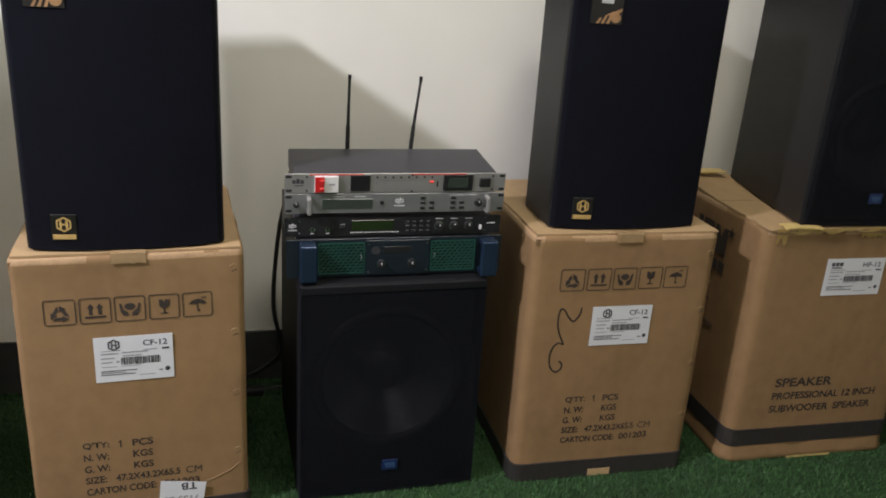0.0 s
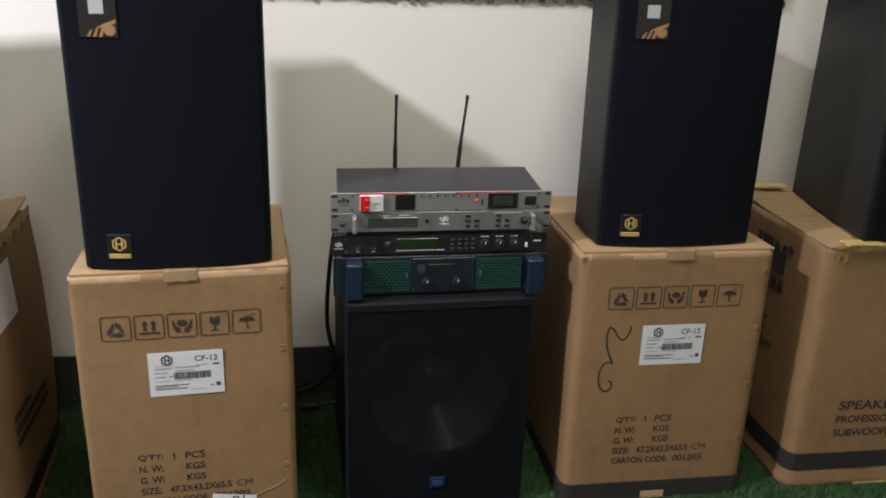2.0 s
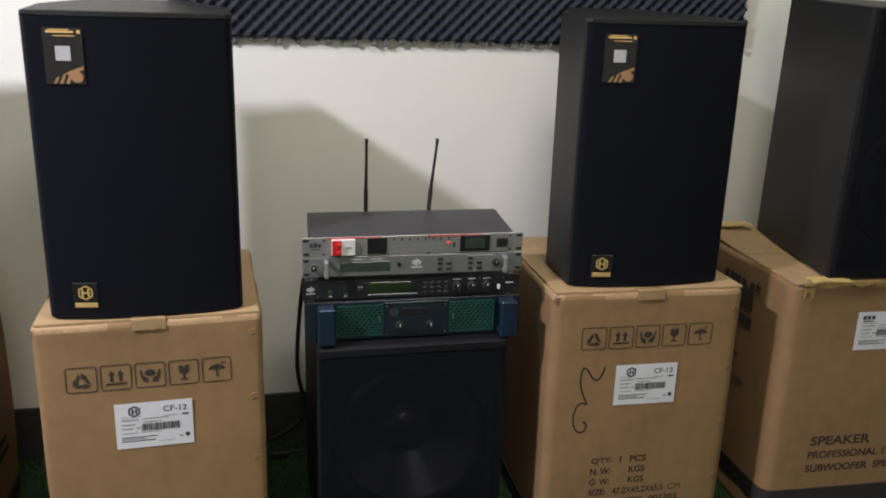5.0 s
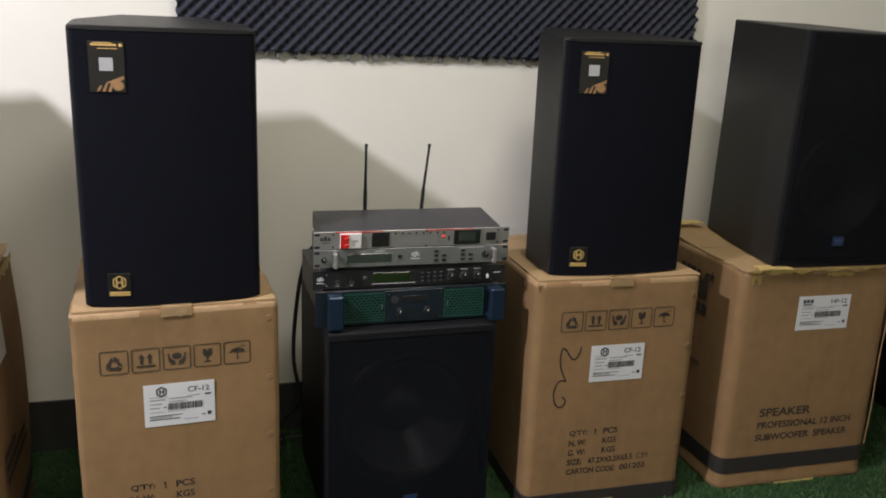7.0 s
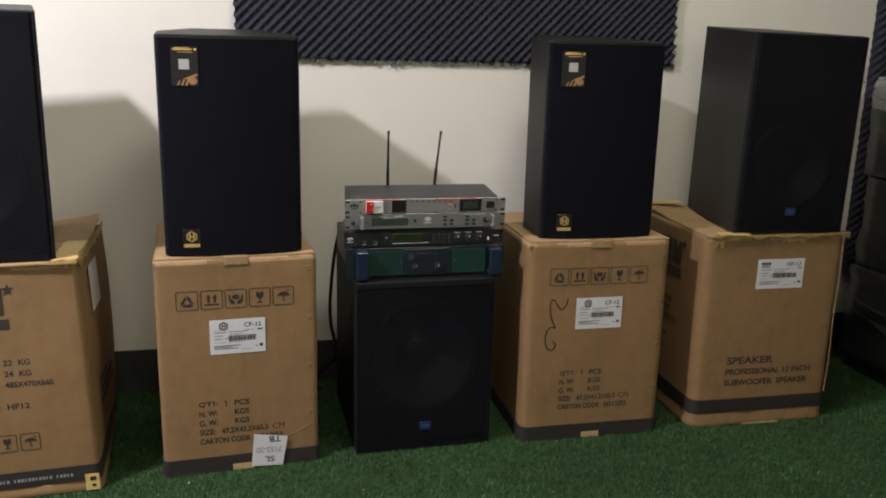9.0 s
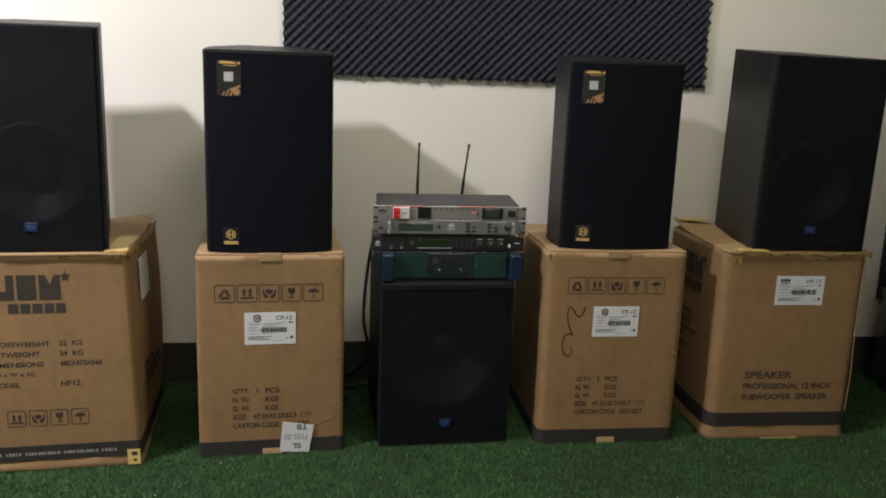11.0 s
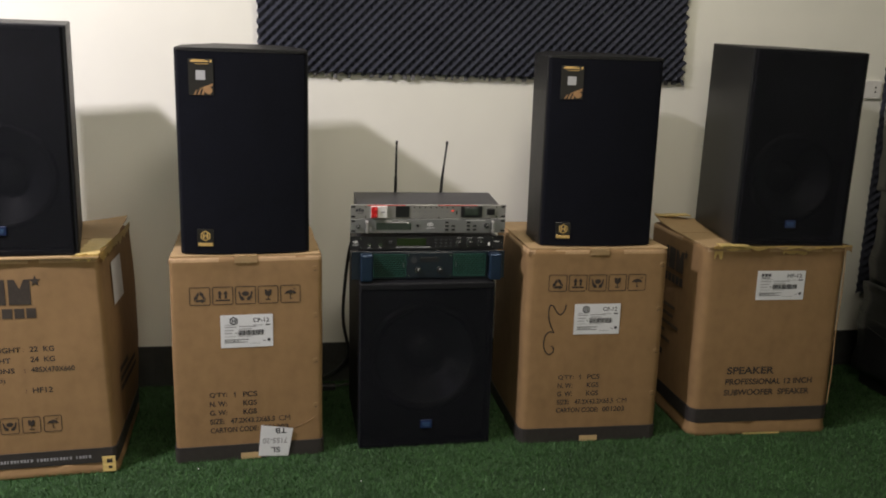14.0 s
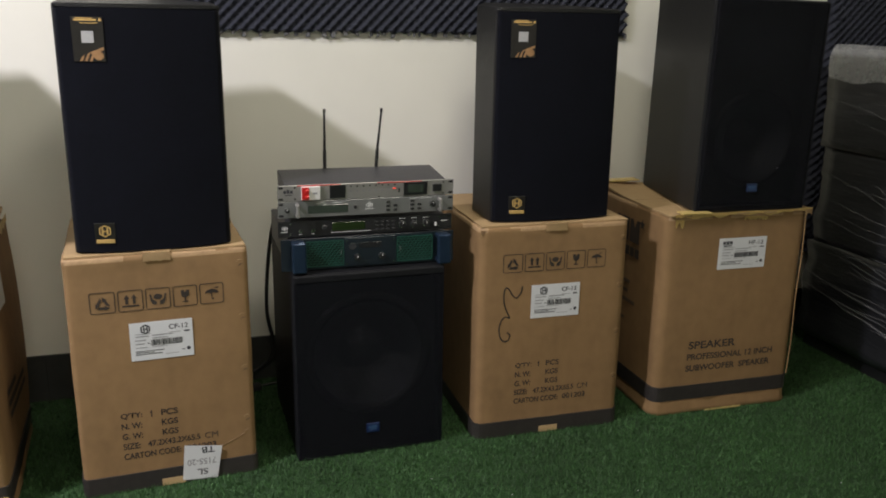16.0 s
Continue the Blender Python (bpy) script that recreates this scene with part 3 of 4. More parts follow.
def monitor_carton(m, label, seed, w, h, dx, icons_z, label_x, label_z, text_z, corner=0.014):
    """The taller-printed carton with five handling marks, a shipping label, five lines of print and a black foot band."""
    d = 0.472
    ob = carton("cardboard_box", m, w, d, h, label, seed, corner)
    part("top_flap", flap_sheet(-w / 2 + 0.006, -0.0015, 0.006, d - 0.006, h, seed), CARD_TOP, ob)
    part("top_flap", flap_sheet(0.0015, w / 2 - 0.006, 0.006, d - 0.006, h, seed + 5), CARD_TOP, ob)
    part("tape", tape_over_edge(-0.035, 0.030, h, 0.021, 0.017, seed), TAPE, ob, "clear brown packing tape")
    part("foot_band", band_ring(w, d, 0.001, 0.050, corner=corner), BAND, ob, "black printed foot band")
    part("tape", bars([(-0.030, 0.002, 0.030, 0.022)], -0.0038, 0.0006), TAPE, ob, "clear brown packing tape")
    for i, kind in enumerate(("recycle", "arrows", "palms", "glass", "umbrella")):
        handling_mark(kind, dx + i * 0.0652, icons_z, 0.0595, 0.055, ob)
    shipping_label(ob, label_x, label_z, 0.152, 0.101, "CF-12", "hexagon")
    x0 = dx + 0.048
    rows = [("Q'TY:", 0.0, 0.052), ("1", 0.0700, 0.0790), ("PCS", 0.098, 0.140)]
    for i, row in enumerate((rows, [("N. W:", 0, 0.050), ("KGS", 0.098, 0.138)], [("G. W:", 0, 0.050), ("KGS", 0.098, 0.138)], [("SIZE:", 0, 0.042), ("47.2X43.2X65.5", 0.060, 0.192), ("CM", 0.204, 0.238)], [("CARTON CODE:", 0, 0.142), ("001203", 0.156, 0.232)])):
        z = text_z - 0.0285 * i
        for words, a, b in row:
            if words == "1":
                bm = bars([(x0 + 0.0735, z - 0.017, x0 + 0.0760, z), (x0 + 0.0705, z - 0.0055, x0 + 0.0735, z - 0.0030)], FACE)
                part("printed_line", bm, INK, ob)
                continue
            part("printed_line", lettering(words, x0 + a, z - 0.017, x0 + b, z, FACE), INK, ob)
    # Dents: a pale and a dark ridge, their light and shade put into colour.
    for i, z in enumerate((0.60, 0.455, 0.31, 0.165)):
        bm = tube([(w / 2 - 0.030, FACE + 0.001, z), (w / 2 - 0.022, FACE, z + 0.006), (w / 2 - 0.012, FACE + 0.002, z + 0.002)], 0.0008, 5, 4)
        part("crease", bm, CARD_TOP, ob)
        bm = tube([(w / 2 - 0.026, FACE + 0.001, z - 0.010), (w / 2 - 0.018, FACE, z - 0.006), (w / 2 - 0.014, FACE + 0.002, z - 0.008)], 0.0008, 5, 4)
        part("crease", bm, INK, ob)
    part("worn_edge", ragged_strip([(-w / 2 + 0.002, -0.0035, h - 0.010), (-w / 2 + 0.022, -0.0045, h - 0.012)], 0.022, seed + 50), WORN, ob, "pale scuffed edge")
    return ob


box_a = monitor_carton(pose(-0.014, 1.719, 0, 0, 0, 3.8), "brown cardboard carton with black foot band and white note", 1, 0.440, 0.642, -0.166, 0.495, -0.080, 0.362, 0.222)
note = part("paper_note", bmesh.new(), PAPER, box_a, "white paper note with handwriting, stuck on upside down")
bm = bmesh.new()
add_poly(bm, [(0.022, 0.010), (0.112, 0.003), (0.128, 0.094), (0.032, 0.110)], FACE - 0.001, 0.0008)
bm.to_mesh(note.data)
bm.free()
for words, a, b, z in (("TB", 0.074, 0.108, 0.080), ("7155-20", 0.036, 0.110, 0.048), ("SL", 0.060, 0.088, 0.018)):
    part("handwriting", lettering(words, a, z, b, z + 0.018, FACE - 0.002, 178), PRINT_GREY if "7" in words else PRINT, note)
part("tape_crease", tube([(0.125, FACE - 0.0006, 0.092), (0.160, FACE - 0.0006, 0.105), (0.185, FACE - 0.0006, 0.118), (0.208, FACE + 0.002, 0.138)], 0.0006, 5, 5), WORN, box_a, "pale torn tape crease")
lay_on(box_a, 0.440, 0.472, 0.642, 1)

box_b = monitor_carton(pose(1.0725, 1.737, 0, 0, 0, -0.6), "brown cardboard carton with black foot band and a marker scribble", 2, 0.465, 0.652, -0.1615, 0.513, -0.0725, 0.371, 0.234, corner=0.024)
STROKE = [(-0.100, 0.470), (-0.104, 0.452), (-0.117, 0.437), (-0.130, 0.446), (-0.141, 0.464), (-0.151, 0.468), (-0.156, 0.452), (-0.155, 0.425), (-0.148, 0.402), (-0.139, 0.383), (-0.137, 0.377), (-0.150, 0.381), (-0.162, 0.370), (-0.168, 0.345), (-0.163, 0.318), (-0.150, 0.305), (-0.138, 0.310), (-0.134, 0.324), (-0.143, 0.333)]
bm = tube([(px, FACE, pz) for px, pz in STROKE], 0.0019, 6, 7, flat=0.3)
part("marker_scribble", bm, MARKER, box_b, "black marker pen scribble")
lay_on(box_b, 0.465, 0.472, 0.652, 2)


def brand_blocks(x0, z0, w, h, y):
    """The carton's large brand mark as plain blocks with a small star."""
    bm = bmesh.new()
    k = w * 0.27
    add_poly(bm, [(x0, z0), (x0 + k * 0.9, z0), (x0 + k * 0.9, z0 + h), (x0 + k * 0.45, z0 + h), (x0 + k * 0.45, z0 + h * 0.35), (x0, z0 + h * 0.35)], y)
    a = x0 + k * 1.08
    add_poly(bm, rect(a, z0, a + k * 1.1, z0 + h), y)
    a = x0 + k * 2.36
    add_poly(bm, [(a, z0), (a + k * 1.32, z0), (a + k * 1.32, z0 + h), (a + k * 0.95, z0 + h), (a + k * 0.66, z0 + h * 0.62), (a + k * 0.37, z0 + h), (a, z0 + h)], y)
    cx, cz, r = x0 + w * 1.08, z0 + h * 0.93, h * 0.24
    add_poly(bm, [(cx + (r if i % 2 == 0 else r * 0.42) * math.sin(math.pi * i / 5), cz + (r if i % 2 == 0 else r * 0.42) * math.cos(math.pi * i / 5)) for i in range(10)], y)
    return bm


def brand_line(x0, z0, w, h, y):
    return bars([(x0 + w * 0.2 * i, z0, x0 + w * (0.2 * i + 0.165), z0 + h) for i in range(5)], y)


def crumpled_base(w, d, corner, high, seed):
    """The bottom flaps below the band, pressed outwards and crumpled by the load."""
    bm = bmesh.new()
    rings = []
    for z, out in ((0.0005, 0.004), (0.006, 0.007), (0.018, 0.005), (high * 0.75, 0.002), (high, 0.0002)):
        ring = []
        for px, py in dense(rounded(w + 2 * out, d + 2 * out, corner + out, 5), 0.025):
            k = 0.004 * noise.noise((px * 14 + seed, py * 14, z * 40)) + 0.002 * noise.noise((px * 45, py * 45, z * 60 + seed))
            way = Vector((px, py - out - d / 2, 0)).normalized()
            ring.append(bm.verts.new((px + way.x * k, py - out + way.y * k, z + (k * 0.6 if 0.001 < z < high else 0))))
        rings.append(ring)
    for p, q in zip(rings, rings[1:]):
        for i in range(len(p)):
            a, b = p[i], p[(i + 1) % len(p)]
            c, e = q[int(i * len(q) / len(p))], q[int(((i + 1) % len(p)) * len(q) / len(p))]
            bm.faces.new((a, b, e, c) if c is not e else (a, b, c))
    bm.faces.new(rings[0][::-1])
    bm.faces.new(rings[-1])
    return bm


def wide_carton(m, label, seed, w=0.485, d=0.47, h=0.655, lift=0.004, lift_left=0.0, band=(0.033, 0.079), corner=0.014, over=0.004):
    ob = carton("cardboard_box", m, w, d, h, label, seed, corner)
    part("foot_band", band_ring(w, d, band[0], band[1], corner=corner), BAND, ob, "black printed band near the foot")
    part("bottom_flap", crumpled_base(w, d, corner, band[0] + 0.004, seed), CARD, ob, "worn, crumpled bottom flaps", smooth=True)
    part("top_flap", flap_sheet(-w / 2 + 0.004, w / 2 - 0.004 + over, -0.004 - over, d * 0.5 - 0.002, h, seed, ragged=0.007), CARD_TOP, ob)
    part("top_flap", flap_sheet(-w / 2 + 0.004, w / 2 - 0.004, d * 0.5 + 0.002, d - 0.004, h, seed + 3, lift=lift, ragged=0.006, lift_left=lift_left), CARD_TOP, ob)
    return ob


box_c = wide_carton(pose(1.680, 1.735, 0, 0, 0, -1.0), "worn brown cardboard carton with torn yellowed tape on top", 3, 0.496, lift_left=0.030, band=(0.048, 0.096), corner=0.028, over=0.006)
W2 = 0.248
part("torn_tape", ragged_strip([(-W2 + 0.02, -0.011, 0.659), (-0.10, -0.013, 0.658), (0.017, -0.012, 0.660), (0.137, -0.012, 0.658), (W2 + 0.004, -0.011, 0.661)], 0.019, 11), TAPE_Y, box_c, "torn yellowed tape")
part("torn_tape", flap_sheet(-W2 + 0.045, -W2 + 0.125, -0.015, 0.020, 0.6625, 17, ragged=0.012), TAPE_Y, box_c, "torn yellowed tape")
part("torn_tape", ragged_strip([(-W2 + 0.026, -0.0075, 0.640), (-W2 + 0.055, -0.0075, 0.640)], 0.034, 14), TAPE_Y, box_c, "torn yellowed tape")
part("torn_tape", ragged_strip([(0.015, -0.0076, 0.640), (0.060, -0.0076, 0.641), (0.100, -0.0076, 0.637)], 0.016, 15), TAPE_Y, box_c, "torn yellowed tape")
part("torn_tape", flap_sheet(-W2 + 0.006, -W2 + 0.13, 0.425, 0.462, 0.683, 19, ragged=0.008), TAPE_Y, box_c, "torn yellowed tape")
part("torn_corner", ragged_strip([(W2 - 0.022, -0.012, 0.655), (W2 + 0.004, -0.011, 0.656), (W2 + 0.010, 0.010, 0.656), (W2 + 0.008, 0.06, 0.655)], 0.034, 18), CARD_TOP, box_c, "bent, torn flap corner")
part("torn_edge", tube([(W2 - 0.010, -0.001, 0.640), (W2 - 0.006, -0.001, 0.50), (W2 - 0.009, -0.001, 0.36), (W2 - 0.004, 0.000, 0.22), (W2 - 0.008, -0.001, 0.10)], 0.0020, 6, 6), CARD, box_c, "frayed corner edge")
part("base_tape", bars([(-0.062, 0.004, 0.070, 0.010)], -0.0115, 0.001), TAPE_Y, box_c, "torn yellowed tape")
shipping_label(box_c, -0.064, 0.475, 0.168, 0.099, "HF-12", "blocks")
for words, a, b, z in (("SPEAKER", -0.136, 0.031, 0.217), ("PROFESSIONAL 12 INCH", -0.138, 0.174, 0.180), ("SUBWOOFER  SPEAKER", -0.140, 0.168, 0.142)):
    part("printed_line", lettering(words, a, z, b, z + (0.026 if words == "SPEAKER" else 0.021), FACE), INK, box_c)
part("brand_mark", on_side(brand_blocks(-0.32, 0.525, 0.17, 0.075, -0.0055), -W2, 0), INK, box_c)
part("brand_line", on_side(brand_line(-0.30, 0.478, 0.16, 0.030, -0.0055), -W2, 0), INK, box_c)
# Paler copy of INK: the low contrast of the shaded side, put into colour.
INK_SHADED_SIDE = mat("shaded_side_ink", (0.085, 0.058, 0.036), 0.75, vary=0.45, scale=90)
part("side_print", on_side(bars([(-0.34, 0.385 - 0.032 * i, -0.34 + q, 0.397 - 0.032 * i) for i, q in enumerate((0.15, 0.14, 0.19, 0.08, 0.13))], -0.0055), -W2, 0), INK_SHADED_SIDE, box_c, "printed lines, paled for the shaded side")
lay_on(box_c, 0.496, 0.47, 0.655, 3)
part("corner_wear", on_side(bars([(-0.30, 0.20, -0.268, 0.222)], -0.0055), -W2, 0), INK, box_c)

W2, DEEP = 0.2425, 0.485
box_d = wide_carton(pose(-0.639, 1.656, 0, 0, 0, 4.5), "worn brown cardboard carton with large dark print, torn top", 4, d=DEEP, lift=0.030)
part("brand_mark", brand_blocks(-0.121, 0.521, 0.168, 0.072, FACE), INK, box_d)
part("brand_line", brand_line(-0.098, 0.482, 0.160, 0.028, FACE), INK, box_d)
for i, (words, a, b, val, vb) in enumerate((("GROSSWEIGHT", -0.160, 0.006, "22  KG", 0.098), ("NETWEIGHT", -0.156, -0.022, "24  KG", 0.098), ("DIMENSIONS", -0.156, -0.014, "485X470X660", 0.150), ("(H x W x D)", -0.150, -0.040, "", 0), ("MODEL", -0.154, -0.080, "HF12", 0.085))):
    z = 0.383 - 0.0305 * i
    part("printed_line", lettering(words, a, z, b, z + 0.015, FACE), INK, box_d)
    if val:
        part("printed_line", lettering(val, 0.030, z, vb, z + 0.016, FACE), INK, box_d)
        if i != 1:
            part("printed_line", lettering(":", 0.012, z, 0.014, z + 0.011, FACE), INK, box_d)
for i, kind in enumerate(("arrows", "palms", "glass", "umbrella")):
    handling_mark(kind, -0.121 + i * 0.0575, 0.140, 0.050, 0.050, box_d)
part("band_print", bars([(-0.185 + 0.0088 * i, 0.050, -0.185 + 0.0088 * i + (0.0062 if i % 3 else 0.0040), 0.059) for i in range(41) if i not in (5, 11, 23, 35)], -0.0040), PRINT_GREY, box_d, "grey print on the band")
part("torn_tape", bars([(W2 - 0.038, 0.008, W2 - 0.002, 0.056)], -0.0125, 0.001), TAPE_Y, box_d, "yellow tape patch")
part("tape_print", bars([(W2 - 0.026, 0.036, W2 - 0.010, 0.048), (W2 - 0.022, 0.018, W2 - 0.012, 0.026)], -0.0137), INK, box_d)

lay_on(box_d, 0.485, DEEP, 0.655, 4)


def other_side(bm, x):
    for v in bm.verts:
        v.co = (x - v.co.y, v.co.x, v.co.z)
    return bm


part("torn_tape", other_side(ragged_strip([(0.0, -0.006, 0.662), (0.1, -0.006, 0.660), (0.22, -0.006, 0.664), (0.34, -0.006, 0.662), (0.465, -0.006, 0.668)], 0.040, 21), W2), TAPE_Y, box_d, "torn yellowed tape")
part("torn_tape", ragged_strip([(W2 - 0.075, -0.0085, 0.658), (W2 - 0.03, -0.0085, 0.657), (W2 + 0.004, -0.008, 0.660)], 0.022, 23), TAPE_Y, box_d, "torn yellowed tape")
part("torn_tape", flap_sheet(W2 - 0.060, W2 - 0.003, 0.0, 0.22, 0.6605, 31, ragged=0.010), TAPE_Y, box_d, "torn yellowed tape")
part("paper_label", other_side(bars([(0.13, 0.475, 0.26, 0.605)], -0.0055, 0.001), W2), PAPER, box_d, "white label on the carton's side")
part("side_print", other_side(bars([(0.13, 0.26 - 0.03 * i, 0.13 + q, 0.275 - 0.03 * i) for i, q in enumerate((0.12, 0.24, 0.25))], -0.0055), W2), INK, box_d)

# the carton has settled: its front corner leans in towards the top and its side bellies out behind
for o in box_d.children_recursive:
    for v in o.data.vertices:
        k, up, back = v.co.x / W2, v.co.z / 0.655, min(max(v.co.y / DEEP, 0), 1)
        if k > 0:
            v.co.x += k * (-0.020 * up * (1 - back) + (0.006 + 0.014 * math.sin(math.pi * min(up, 1))) * back)


# ---- loudspeakers ----
def monitor_speaker(m, label):
    """A two-way monitor with a cloth front, gold badge and hang tag; its cabinet narrows to the back."""
    w, h = 0.370, 0.588
    ob = thing("loudspeaker", m, label, "loudspeaker", "loudspeakers on cartons")
    bm = prism([(-w / 2, 0.012), (w / 2, 0.012), (w / 2, 0.172), (0.095, 0.385), (-0.095, 0.385), (-w / 2, 0.172)], 0, h, 0.005, 2)
    for v in bm.verts:
        if v.co.z > h / 2:
            v.co.z += 0.055 * max(v.co.y - 0.012, 0)
    part("cabinet", bm, CABINET, ob)
    def bow(px):
        return 0.001 - 0.017 * (1 - (px / (w / 2 - 0.010)) ** 2)
    xs = [(-1 + i / 6) * (w / 2 - 0.010) for i in range(13)]
    part("grille", prism([(-w / 2 + 0.003, 0.0115)] + [(px, bow(px)) for px in xs] + [(w / 2 - 0.003, 0.0115)], 0.003, h - 0.010, 0.003, 2), CLOTH, ob, "black cloth grille, bowed outwards")
    part("top_lip", prism([(-w / 2 + 0.001, 0.0118)] + [(px, bow(px) - 0.001) for px in xs] + [(w / 2 - 0.001, 0.0118)], h - 0.009, h - 0.0005, 0.0015, 1), CABINET, ob)
    y = -0.0062
    badge = part("badge", boxed(-0.137, -0.090, y - 0.0015, y + 0.004, 0.024, 0.076, 0.0008), BADGE, ob, "small black badge with gold mark")
    bm = bmesh.new()
    cx, cz, s = -0.1135, 0.056, 0.0155
    ring = [(cx + s * math.cos(radians(60 * i + 30)), cz + s * math.sin(radians(60 * i + 30))) for i in range(6)]
    inner = [(cx + 0.78 * (px - cx), cz + 0.78 * (pz - cz)) for px, pz in ring]
    for i in range(6):
        add_poly(bm, [ring[i], ring[(i + 1) % 6], inner[(i + 1) % 6], inner[i]], y - 0.0016, 0.0008)
    for ox in (-0.0075, 0.0035):
        add_poly(bm, rect(cx + ox, cz - 0.008, cx + ox + 0.004, cz + 0.008), y - 0.0016, 0.0008)
    add_poly(bm, rect(cx - 0.008, cz - 0.0016, cx + 0.008, cz + 0.0016), y - 0.0016, 0.0008)
    part("gold_mark", bm, GOLD, badge)
    part("gold_bar", boxed(cx - 0.021, cx + 0.021, y - 0.0028, y - 0.0014, 0.026, 0.0355, 0.0004), GOLD, badge)
    tag = part("hang_tag", boxed(-0.146, -0.078, y + 0.002, y + 0.0066, 0.458, 0.558), BADGE, ob, "black card tag with gold print")
    f = y + 0.0018
    part("white_square", bars([(-0.126, 0.500, -0.100, 0.526)], f, 0.0006), PRINT_PALE, tag, "plain pale square")
    part("gold_print", bars([(-0.140, 0.549, -0.092, 0.5525), (-0.136, 0.5535, -0.100, 0.5555), (-0.087, 0.548, -0.081, 0.554), (-0.128, 0.543, -0.090, 0.5445)], f, 0.0006), GOLD, tag)
    bm = bmesh.new()
    for i in range(3):
        add_poly(bm, [(-0.134 + 0.011 * i, 0.459), (-0.128 + 0.011 * i, 0.459), (-0.122 + 0.012 * i, 0.472 + 0.006 * i), (-0.127 + 0.012 * i, 0.470 + 0.006 * i)], f, 0.0005)
    add_poly(bm, [(-0.112, 0.478), (-0.080, 0.491), (-0.080, 0.484), (-0.104, 0.473)], f, 0.0005)
    add_poly(bm, [(-0.092 + 0.011 * math.cos(a), 0.471 + 0.010 * math.sin(a)) for a in [2 * math.pi * i / 12 for i in range(12)]], f, 0.0007)
    part("bronze_print", bm, COPPER, tag)
    for o in [badge, tag] + list(badge.children) + list(tag.children):
        for v in o.data.vertices:
            v.co.y += bow(v.co.x) + (0.0062 if o.name.startswith(("badge", "gold_mark", "gold_bar")) else 0.0022)
    return ob


spk_a = monitor_speaker(pose(-0.017, 1.742, 0.6435, 0, 0, 3.0), "black loudspeaker with cloth grille and gold badge on a carton")
spk_b = copy_thing(spk_a, pose(1.070, 1.775, 0.6535, 0, 0, -0.5))


def driver(ob, cx, cz, r, y, cone=CONE, name="woofer"):
    """A cone driver behind the grille: surround, cone and dust cap."""
    n = 40
    def turned(prof, closed):
        bm = bmesh.new()
        rings = []
        for q, dy in prof:
            rings.append([bm.verts.new((cx + r * q * math.cos(2 * math.pi * i / n), y + dy, cz + r * q * math.sin(2 * math.pi * i / n))) for i in range(n)])
        for a, b in zip(rings, rings[1:]):
            for i in range(n):
                bm.faces.new((a[i], a[(i + 1) % n], b[(i + 1) % n], b[i]))
        if closed:
            bm.faces.new(rings[-1])
        return bm
    unit = part(name, turned([(0.84, 0.004), (0.72, 0.022), (0.55, 0.046), (0.36, 0.072)], False), cone, ob, "dark paper cone behind the grille", smooth=True)
    part("surround", turned([(1.0, 0.002), (0.97, -0.004), (0.92, -0.007), (0.87, -0.003), (0.84, 0.004)], False), RUBBER, unit, "black rubber surround", smooth=True)
    part("dust_cap", turned([(0.37, 0.071), (0.33, 0.056), (0.25, 0.045), (0.14, 0.038), (0.04, 0.036)], True), cone, unit, "domed dust cap", smooth=True)
    return unit


def ring_board(w, z0, z1, y0, y1, cx, cz, r):
    """A board with a round opening for the driver."""
    n = 48
    bm = bmesh.new()
    for y in (y0, y1):
        inner, outer = [], []
        for i in range(n):
            a = 2 * math.pi * i / n
            c, sn = math.cos(a), math.sin(a)
            inner.append(bm.verts.new((cx + r * c, y, cz + r * sn)))
            fit = min((w / 2 / abs(c)) if abs(c) > 1e-6 else 9, ((z1 - cz) if sn > 0 else (cz - z0)) / abs(sn) if abs(sn) > 1e-6 else 9)
            outer.append(bm.verts.new((cx + fit * c, y, cz + fit * sn)))
        for i in range(n):
            j = (i + 1) % n
            bm.faces.new((inner[i], inner[j], outer[j], outer[i]))
    return bm


def hollow_cabinet(w, h, y0, depth, taper, wall=0.016, inner=0.115, rise=0.0):
    """A cabinet open at the front, narrowing to the back by taper on each side."""
    bm = bmesh.new()
    def loop(hw, z0, z1, y):
        return [bm.verts.new(p) for p in ((-hw, y, z0), (hw, y, z0), (hw, y, z1), (-hw, y, z1))]
    b0, f0 = loop(w / 2 - taper, 0, h + rise, depth), loop(w / 2, 0, h, y0)
    f1, i1 = loop(w / 2 - wall, wall, h - wall, y0), loop(w / 2 - wall - taper * inner / depth, wall, h - wall, inner)
    for p, q in ((b0, f0), (f0, f1), (f1, i1)):
        for i in range(4):
            bm.faces.new((p[i], p[(i + 1) % 4], q[(i + 1) % 4], q[i]))
    bm.faces.new(b0[::-1])
    bm.faces.new(i1)
    edges = [e for e in bm.edges if all(v in b0 + f0 for v in e.verts)]
    bmesh.ops.bevel(bm, geom=edges, offset=0.004, segments=2, affect="EDGES", profile=0.5)
    return bm


def hollow_front(w, h, y0, y1, wall=0.016):
    """The frame of a cabinet's front, open in the middle."""
    bm = bmesh.new()
    add_box(bm, -w / 2, -w / 2 + wall, y0, y1, 0, h, 0.002)
    add_box(bm, w / 2 - wall, w / 2, y0, y1, 0, h, 0.002)
    add_box(bm, -w / 2 + wall, w / 2 - wall, y0, y1, 0, wall, 0.002)
    add_box(bm, -w / 2 + wall, w / 2 - wall, y0, y1, h - wall, h, 0.002)
    return bm


